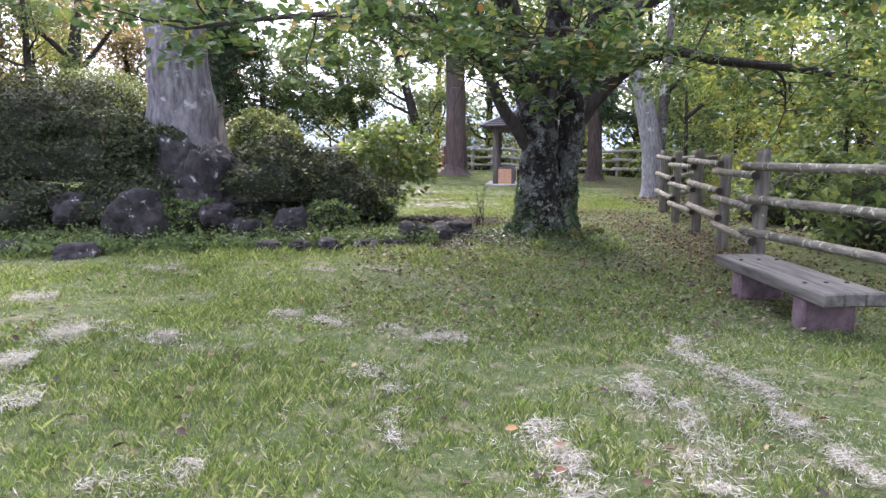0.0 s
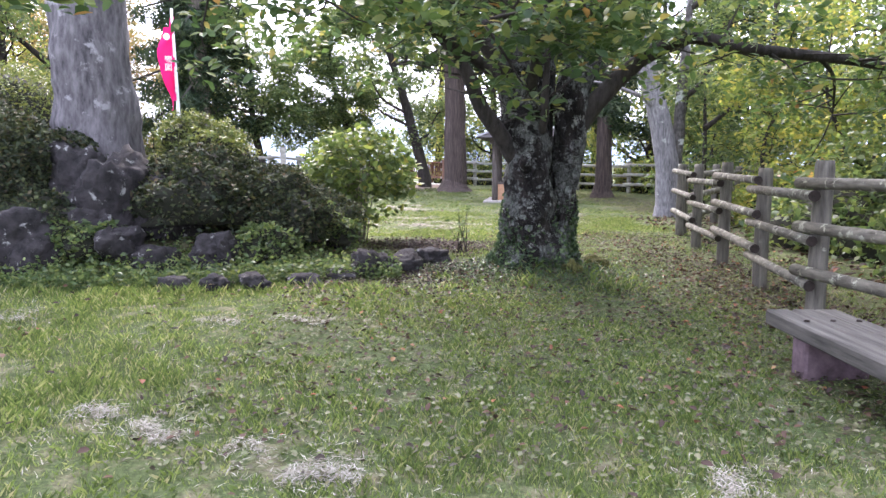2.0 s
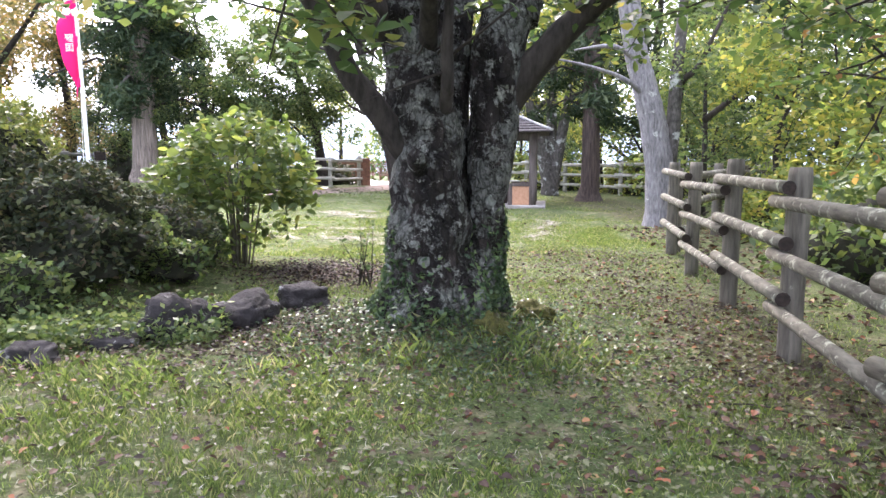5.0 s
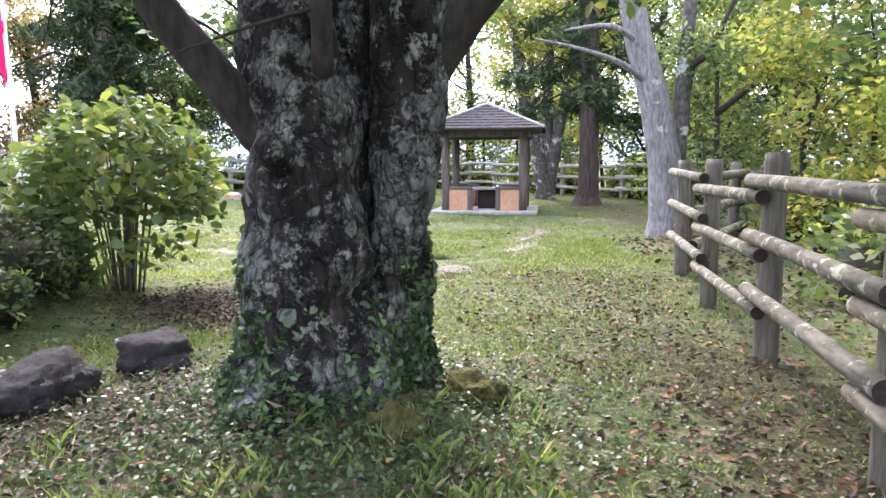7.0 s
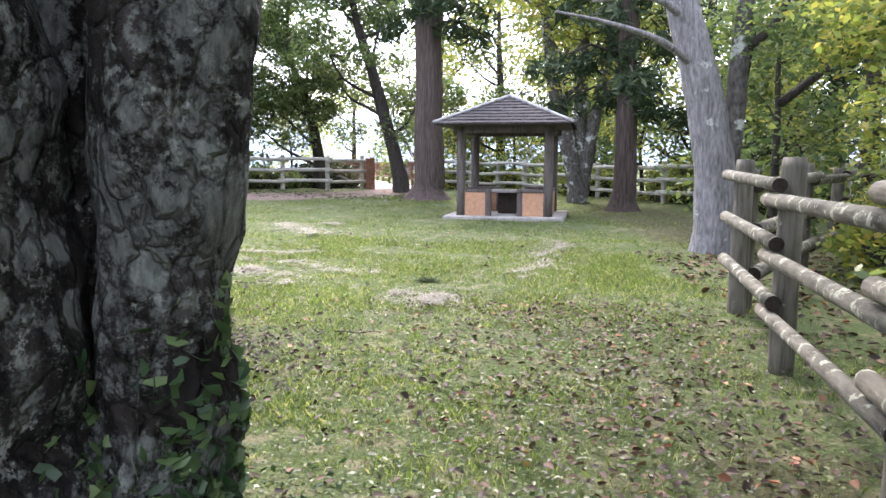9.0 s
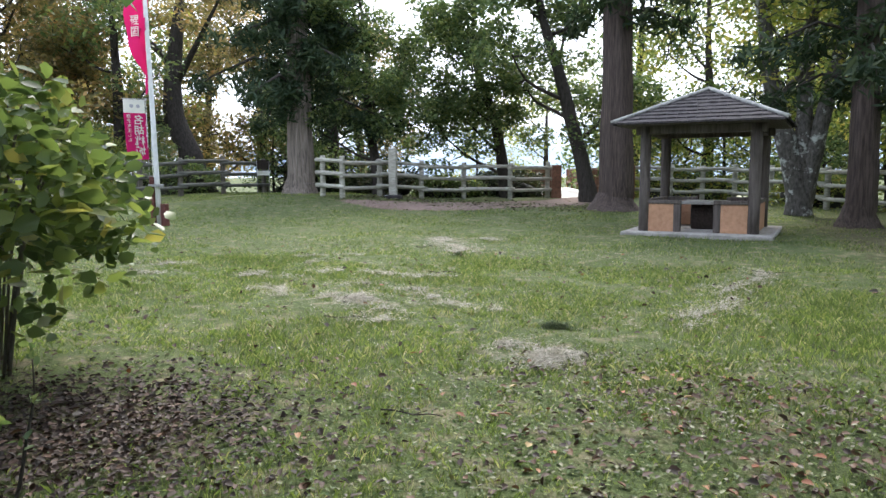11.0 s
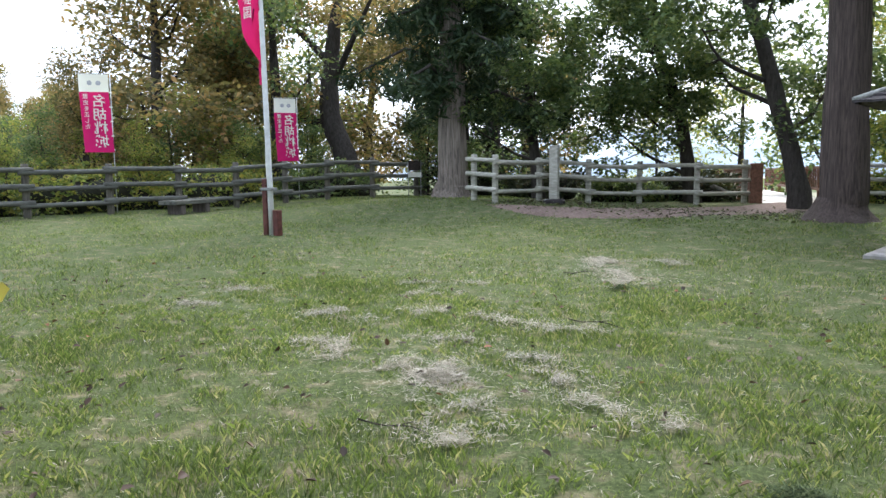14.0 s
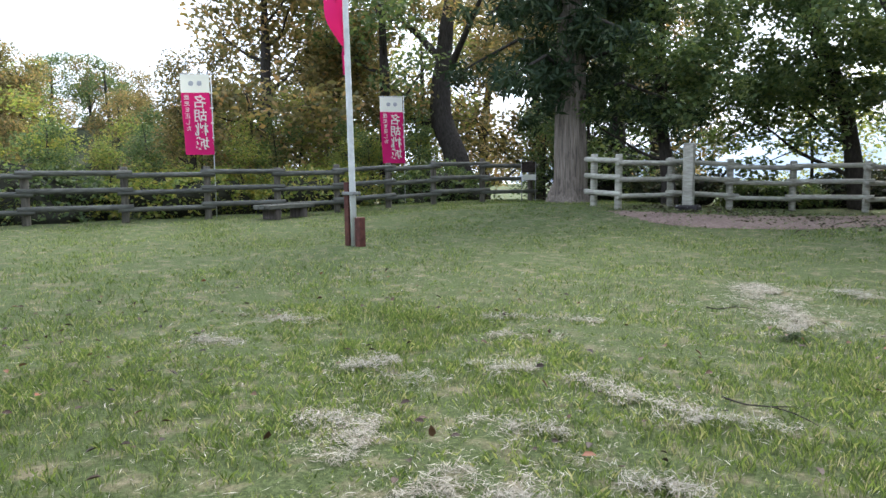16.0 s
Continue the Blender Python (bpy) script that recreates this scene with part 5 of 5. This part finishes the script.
hill("backdrop_hill", -82, 42, 26, 30, 11, M_HILL, "wooded hillside across the valley", 1.0)
hill("backdrop_mountain", 30, 900, 700, 160, 62, M_HAZE, "mountain ridge in the distance, coloured pale blue for haze", 2.0, 5)
far = np.random.RandomState(88)
for k in range(60):
    a = far.uniform(0, 1)
    x, y = -57 - 26 * a, 16 + 50 * far.uniform(0, 1)
    e = 1 - ((x + 82) / 26) ** 2 - ((y - 42) / 30) ** 2
    if e <= 0.02:
        continue
    s = far.uniform(0.8, 1.15)
    ob = copy_thing(KINDS[int(far.choice([0, 1, 2, 2]))], pose(x, y, -4 + 11 * math.sqrt(e) - 3.0, 0, 0, far.uniform(0, 360)))
    ob.scale = (s, s, s)


def valley_things():
    tagged(part("field", box_mesh(-30, 26, 52, 140, -3.4, -2.2), M_FIELD, smooth=False), "pale open field beyond the moat", "field", kind="structure")
    root = thing("utility_box", -3.6, 52.5, -2.2, 0, "pale blue-grey utility cabinet beyond the fence", "cabinet")
    part("body", box_mesh(-0.8, 0.8, -0.5, 0.5, 0.0, 1.5, 0.03), M_BOX, root)
    part("lid", box_mesh(-0.9, 0.9, -0.6, 0.6, 1.5, 1.6, 0.02), M_POLE, root)
    root = thing("guard_rail", 0, 54, -2.2, 0, "grey road guard rail beyond the moat", "guard rail")
    for k in range(14):
        part("post", box_mesh(-22 + k * 2.6, -21.9 + k * 2.6, -0.05, 0.05, 0, 1.9), M_STEEL, root)
    for z in (0.7, 1.2, 1.8):
        part("rail", box_mesh(-22, 12, -0.03, 0.03, z, z + 0.08), M_STEEL, root)


valley_things()


# ---- grass, clippings and fallen leaves ----
def thin_spots(x, y):
    """How much grass grows at a place, 0 to 1."""
    t = np.clip(np.hypot((x - 3.0) / 1.4, (y - 10.7) / 1.2) - 0.45, 0.12, 1)
    t *= np.clip(np.hypot((x - 1.4) / 1.3, (y - 10.8) / 1.3) - 0.2, 0.25, 1)
    t *= np.clip(np.hypot((x - 5.4) / 1.2, (y - 10.4) / 4.6) - 0.35, 0.18, 1)
    t *= np.clip(np.hypot((x - 1.7) / 1.2, (y - 13.6) / 1.0) - 0.4, 0.06, 1)
    return t


def lattice(x, y, cell, seed):
    """Smooth random field, 0 to 1, with features of one cell."""
    g = np.random.RandomState(seed).uniform(0, 1, (256, 256))
    u, w = x / cell + 900.0, y / cell + 900.0
    i, j = np.floor(u).astype(int), np.floor(w).astype(int)
    a, b = u - i, w - j
    a, b = a * a * (3 - 2 * a), b * b * (3 - 2 * b)
    p, q = (i + 1) % 256, (j + 1) % 256
    i, j = i % 256, j % 256
    return (g[i, j] * (1 - a) + g[p, j] * a) * (1 - b) + (g[i, q] * (1 - a) + g[p, q] * a) * b


def blades(name, n, x0, x1, y0, y1, tall, wide, seed, density):
    r = np.random.RandomState(seed)
    x, y = r.uniform(x0, x1, n), r.uniform(y0, y1, n)
    patch = 0.45 * lattice(x, y, 0.085, 1) + 0.3 * lattice(x, y, 0.3, 2) + 0.25 * lattice(x, y, 1.1, 3)
    patch = np.clip((patch - 0.3) * 2.6, 0, 1)
    edge = np.minimum(np.minimum(x - x0, x1 - x), np.minimum(y - y0, y1 - y)) / (0.12 * min(x1 - x0, y1 - y0))
    keep = (r.uniform(0, 1, n) < np.clip(edge, 0, 1) * thin_spots(x, y) * (0.22 + 0.78 * patch)) & density(x, y)
    x, y, patch = x[keep], y[keep], patch[keep]
    n = len(x)
    z = height(x, y)
    a = r.uniform(0, 2 * math.pi, n)
    h = tall * r.uniform(0.4, 1.25, n) * (0.5 + 0.75 * patch)
    w = wide * r.uniform(0.6, 1.2, n)
    lx, ly = r.normal(0, 0.45, n) * h, r.normal(0, 0.45, n) * h
    c, s = np.cos(a) * w, np.sin(a) * w
    v = np.stack([np.stack([x - c, y - s, z - 0.01], -1), np.stack([x + c, y + s, z - 0.01], -1), np.stack([x + c * 0.6 + lx * 0.4, y + s * 0.6 + ly * 0.4, z + h * 0.62], -1), np.stack([x + lx, y + ly, z + h], -1)], 1).reshape(-1, 3)
    i = np.arange(n)[:, None] * 4
    f = np.concatenate([i + np.array([[0, 1, 2]]), i + np.array([[0, 2, 3]])], 0)
    tagged(array_mesh(name, v, f, M_GRASS), "short green lawn grass blades", "grass", kind="stuff")


def off_bank(x, y):
    return ~((y > 9.5 + 0.1 * (x + 3)) & (y < 14) & (x < 0.8)) | (np.sin(x * 9) * np.sin(y * 8) > 0.2)


blades("grass_near", 440000, -3.8, 6.2, 1.6, 10.4, 0.042, 0.0018, 201, off_bank)
blades("grass_mid", 460000, -3.4, 7.0, 8.9, 20.8, 0.038, 0.0019, 202, off_bank)
blades("grass_far", 240000, -14, 9, 17.8, 34, 0.034, 0.0042, 203, off_bank)
blades("grass_side", 60000, -9, -2.6, 4, 20, 0.042, 0.004, 204, off_bank)

blades("grass_tufts", 14000, 1.6, 4.0, 9.5, 10.9, 0.08, 0.0014, 207, off_bank)
blades("grass_tufts", 6000, -4.0, 1.6, 8.9, 9.7, 0.08, 0.0016, 208, off_bank)


def bank_weeds():
    r = np.random.RandomState(205)
    n = 24000
    x = r.uniform(-7, 1.3, n)
    y = 9.2 + 0.1 * (x + 3) + np.abs(r.normal(0, 0.55, n)) + 0.5 * smooth(-0.5, 1.0, x)
    c = np.stack([x, y, height(x, y) + np.abs(r.normal(0, 0.09, n))], -1)
    v, f = leaf_arrays(c, 0.055, r, 0.4)
    tagged(array_mesh("bank_weeds", v, f, M_GREEN), "low weeds and ground ivy over the bank", "weeds", kind="stuff")
    n = 9000
    x, y = r.normal(2.9, 0.75, n), r.normal(10.5, 0.6, n)
    k = np.hypot(x - 2.93, y - 10.8) > 0.5
    x, y = x[k], y[k]
    c = np.stack([x, y, height(x, y) + np.abs(r.normal(0, 0.035, len(x)))], -1)
    v, f = leaf_arrays(c, 0.034, r, 0.5)
    tagged(array_mesh("ground_ivy", v, f, M_IVY), "ground ivy and weeds round the tree's foot", "weeds", kind="stuff")


bank_weeds()

# dry clippings: streaks from a to b with a width
STREAKS_FAR = [(-1.92, 17.97, -1.5, 18.04, 0.1), (-0.51, 18.04, -0.28, 18.4, 0.1), (-0.1, 18.19, 0.22, 18.29, 0.075), (0.11, 18.68, 0.5, 18.74, 0.1), (0.77, 18.75, 1.21, 18.67, 0.1), (1.21, 18.67, 1.62, 18.57, 0.0875), (1.62, 18.57, 2, 18.75, 0.05), (0.77, 17.89, 1.12, 17.97, 0.0875), (1.12, 17.97, 1.46, 17.95, 0.0875), (0.06, 17.44, 0.46, 17.47, 0.1), (0.49, 17.45, 0.56, 17.13, 0.0875), (-0.73, 19.95, 0.1, 20.2, 0.0625), (-0.26, 19.43, 0.18, 19.53, 0.075), (0.43, 22.45, 1.02, 21.6, 0.1125), (1.02, 21.6, 1.54, 20.66, 0.1125), (0.89, 17.25, 1.18, 17.38, 0.0875), (1.69, 17.72, 1.98, 17.83, 0.075), (1.14, 17.29, 1.07, 17.11, 0.075), (-2.41, 18.67, -1.79, 18.93, 0.1), (1.2, 22.82, 1.55, 22.52, 0.1)]
STREAKS_EAST = [(1.2, 17.35, 1.75, 16.95, 0.16), (1.75, 16.95, 2.2, 16.4, 0.14), (2.0, 17.5, 2.9, 17.0, 0.1), (3.3, 15.9, 3.9, 15.55, 0.16), (5.03, 18.64, 4.61, 16.94, 0.1375), (5.46, 20.07, 5.03, 18.64, 0.1), (0.53, 22.62, 1.5, 20.76, 0.1375), (3.51, 15.58, 3.78, 15.53, 0.1)]
STREAKS_START = [(1.43, 3.66, 1.51, 3.31, 0.0875), (1.51, 3.31, 1.49, 2.94, 0.075), (2.11, 4.37, 2.21, 3.91, 0.1), (2.21, 3.91, 2.2, 3.44, 0.0875), (2.2, 3.44, 2.13, 2.97, 0.0875), (2.74, 5.22, 2.81, 4.2, 0.1125), (2.81, 4.2, 2.82, 3.66, 0.0875), (2.82, 3.66, 2.79, 3.04, 0.0875), (0.69, 5.5, 0.98, 5.2, 0.0875), (0.98, 5.2, 1.25, 5.17, 0.0875), (0.57, 4.55, 0.68, 4.12, 0.075)]
STREAKS_WEST = [(0.73, 3.88, 0.79, 3.41, 0.05), (-1.61, 5.12, -1.44, 5.62, 0.1625), (-1.6, 4.72, -1.42, 4.76, 0.1375), (-2.54, 6.67, -2.26, 6.78, 0.125), (-2.02, 8, -1.61, 8.19, 0.1375), (-0.24, 8.01, 0.1, 7.92, 0.1125), (-0.83, 5.01, -0.72, 5.22, 0.1), (-0.37, 3.12, 0.01, 3.16, 0.075), (-1.2, 4, -1.03, 4.05, 0.1), (-0.12, 5.93, 0.32, 5.53, 0.0875), (0.36, 8.07, 0.73, 7.95, 0.075)]


def clippings():
    r = np.random.RandomState(206)
    cs = []
    for x0, y0, x1, y1, w in STREAKS_FAR + STREAKS_EAST + STREAKS_START + STREAKS_WEST:
        ln = math.hypot(x1 - x0, y1 - y0)
        n = int(15000 * (ln + w) * w * 2)
        t = r.uniform(-0.1, 1.1, n)
        wob = w * 0.7 * np.sin(t * ln * 4 + x0)
        nx, ny = -(y1 - y0) / ln, (x1 - x0) / ln
        off = r.normal(0, w * 0.55, n) * np.where(r.uniform(0, 1, n) < 0.5, 3.4, 1.1) * (0.5 + 0.7 * np.sin(t * ln * 7 + y0) ** 2) + wob
        x, y = x0 + (x1 - x0) * t + nx * off, y0 + (y1 - y0) * t + ny * off
        k = r.uniform(0, 1, n) < np.clip((0.6 * lattice(x, y, 0.11, 5) + 0.4 * lattice(x, y, 0.3, 6) - 0.3) * 3, 0.05, 1)
        x, y = x[k], y[k]
        cs.append(np.stack([x, y, height(x, y) + 0.022 + np.abs(r.normal(0, 0.016, len(x)))], -1))
    n = 26000
    x, y = r.uniform(-4, 5, n), np.where(r.uniform(0, 1, n) < 0.5, r.uniform(2, 9, n), r.uniform(14.5, 22, n))
    cs.append(np.stack([x, y, height(x, y) + 0.025], -1))
    c = np.concatenate(cs)
    v, f = leaf_arrays(c, 0.055, r, 0.8, 1.0, 0.055, 0.1)
    tagged(array_mesh("dry_clippings", v, f, M_STRAW), "streaks of dry bleached grass clippings", "clippings", kind="stuff")


clippings()


def fallen(name, n, mat, where, size, seed, label, lift=0.02):
    r = np.random.RandomState(seed)
    x, y = where(r, n)
    z = height(x, y) + lift + np.abs(r.normal(0, 0.012, len(x)))
    v, f = leaf_arrays(np.stack([x, y, z], -1), size, r, 0.75, 1.0, 0.62, 0.5, 0.0, True)
    tagged(array_mesh(name, v, f, mat), label, "leaves", kind="stuff")


fallen("fallen_leaves", 1300, M_FALLEN, lambda r, n: (r.uniform(-4, 5.5, n), r.uniform(2, 21, n)), 0.05, 301, "scattered brown and orange fallen leaves on the lawn", 0.045)
fallen("fallen_leaves", 4600, M_FALLEN, lambda r, n: (r.normal(4.9, 0.8, n), r.uniform(6, 15.5, n)), 0.048, 302, "brown leaf litter along the log fence")
fallen("fallen_leaves", 4800, M_SHADED_LITTER, lambda r, n: (r.normal(1.75, 0.6, n), r.normal(13.55, 0.55, n)), 0.038, 303, "leaf litter beside the bush, darkened as in its shade")
fallen("pale_litter", 6000, M_LITTER, lambda r, n: (r.normal(4.6, 1.0, n), r.uniform(9, 16, n)), 0.028, 304, "pale curled leaf litter by the tree and fence")
fallen("fallen_leaves", 1500, M_LITTER, lambda r, n: (r.uniform(-5, 2.5, n), r.normal(31, 1.0, n) + 0), 0.08, 305, "yellow leaf litter along the dirt path")
fallen("fallen_leaves", 2500, M_FALLEN, lambda r, n: (r.uniform(6.3, 9.5, n), r.uniform(7, 19, n)), 0.08, 306, "brown leaf litter below the log fence")
fallen("fallen_leaves", 2600, M_SHADED_LITTER, lambda r, n: (r.normal(1.5, 0.8, n), r.normal(10.5, 0.6, n)), 0.04, 310, "leaf litter on the soil between rocks and trunk, darkened as in shade")
fallen("pale_litter", 5200, M_LITTER, lambda r, n: (r.uniform(0.2, 5.2, n), r.uniform(5.2, 10.2, n)), 0.034, 307, "small curled dead leaves among the grass", 0.03)
fallen("fallen_leaves", 1500, M_FALLEN, lambda r, n: (r.uniform(0.2, 5.4, n), r.uniform(5.5, 10.5, n)), 0.042, 308, "small brown dead leaves among the grass", 0.035)
fallen("clover", 17000, M_GREEN, lambda r, n: (r.normal(3.8, 1.2, n), r.uniform(4.0, 15.0, n)), 0.021, 309, "low round-leaved weeds among the grass", 0.022)


# ---- heaps of cut grass and fallen twigs on the lawn ----
M_HEAP = leafy("cut_grass", [(0.0, (0.03, 0.05, 0.024)), (0.6, (0.075, 0.115, 0.045)), (1.0, (0.16, 0.2, 0.09))], 0.3, 0.7, 0.2)


def grass_heap(x, y, w, d, h, n, seed, mat, label):
    """A low heap of cut blades lying over one another."""
    r = np.random.RandomState(seed)
    px, py = r.normal(0, w * 0.42, n), r.normal(0, d * 0.42, n)
    top = h * np.exp(-(px / w) ** 2 * 2.2 - (py / d) ** 2 * 2.2)
    pz = height(x + px, y + py) - ground_z(x, y) + top * r.uniform(0.3, 1.0, n) + 0.01
    v, f = leaf_arrays(np.stack([px, py, pz], -1), 0.11, r, 0.75, 1.0, 0.035, 0.1)
    ob = array_mesh("grass_heap", v, f, mat)
    ob.matrix_basis = pose(x, y, ground_z(x, y))
    tagged(ob, label, "grass heap", kind="stuff")


grass_heap(3.56, 16.5, 0.2, 0.1, 0.06, 900, 401, M_HEAP, "small dark heap of fresh cut grass on the lawn")
grass_heap(1.5, 17.15, 0.3, 0.2, 0.06, 1000, 402, M_STRAW, "small pale heap of dry cut grass on the lawn")
grass_heap(3.7, 15.7, 0.3, 0.22, 0.05, 900, 403, M_STRAW, "small pale heap of dry cut grass on the lawn")
grass_heap(1.5, 20.55, 0.14, 0.08, 0.04, 350, 404, M_HEAP, "small dark heap of fresh cut grass on the lawn")


def fallen_twig(x, y, rz, length, seed):
    rng = np.random.RandomState(seed)
    bm = bmesh.new()
    p = limb_path(rng, (0, 0, 0.012), (1, 0, 0), length, 0.14, 0.0, 4)
    p = [Vector((q.x, q.y, 0.035 + 0.012 * math.sin(k * 2 + seed))) for k, q in enumerate(p)]
    tube(bm, p, [0.005, 0.005, 0.004, 0.003, 0.002], 6, 2, 0.15, 20)
    tube(bm, [p[2], p[2] + Vector((length * 0.2, length * 0.12, 0.01))], [0.004, 0.002], 5, 1)
    ob = part("fallen_twig", bm, M_BARK_DARK, smooth=True)
    ob.matrix_basis = pose(x, y, ground_z(x, y), 0, 0, rz)
    tagged(ob, "thin dark fallen twig lying in the grass", "twig", "fallen twigs")


for x, y, rz, length, seed in ((5.3, 20.0, -10, 0.42, 1), (1.6, 16.3, 20, 0.4, 2), (1.6, 18.95, -8, 0.5, 3), (4.2, 9.4, 30, 0.45, 4), (4.4, 9.1, -25, 0.5, 5), (4.0, 9.9, 70, 0.35, 6), (3.0, 14.3, 15, 0.35, 7), (4.6, 9.7, 5, 0.4, 8), (0.6, 21.2, 40, 0.4, 9)):
    fallen_twig(x, y, rz, length, seed)
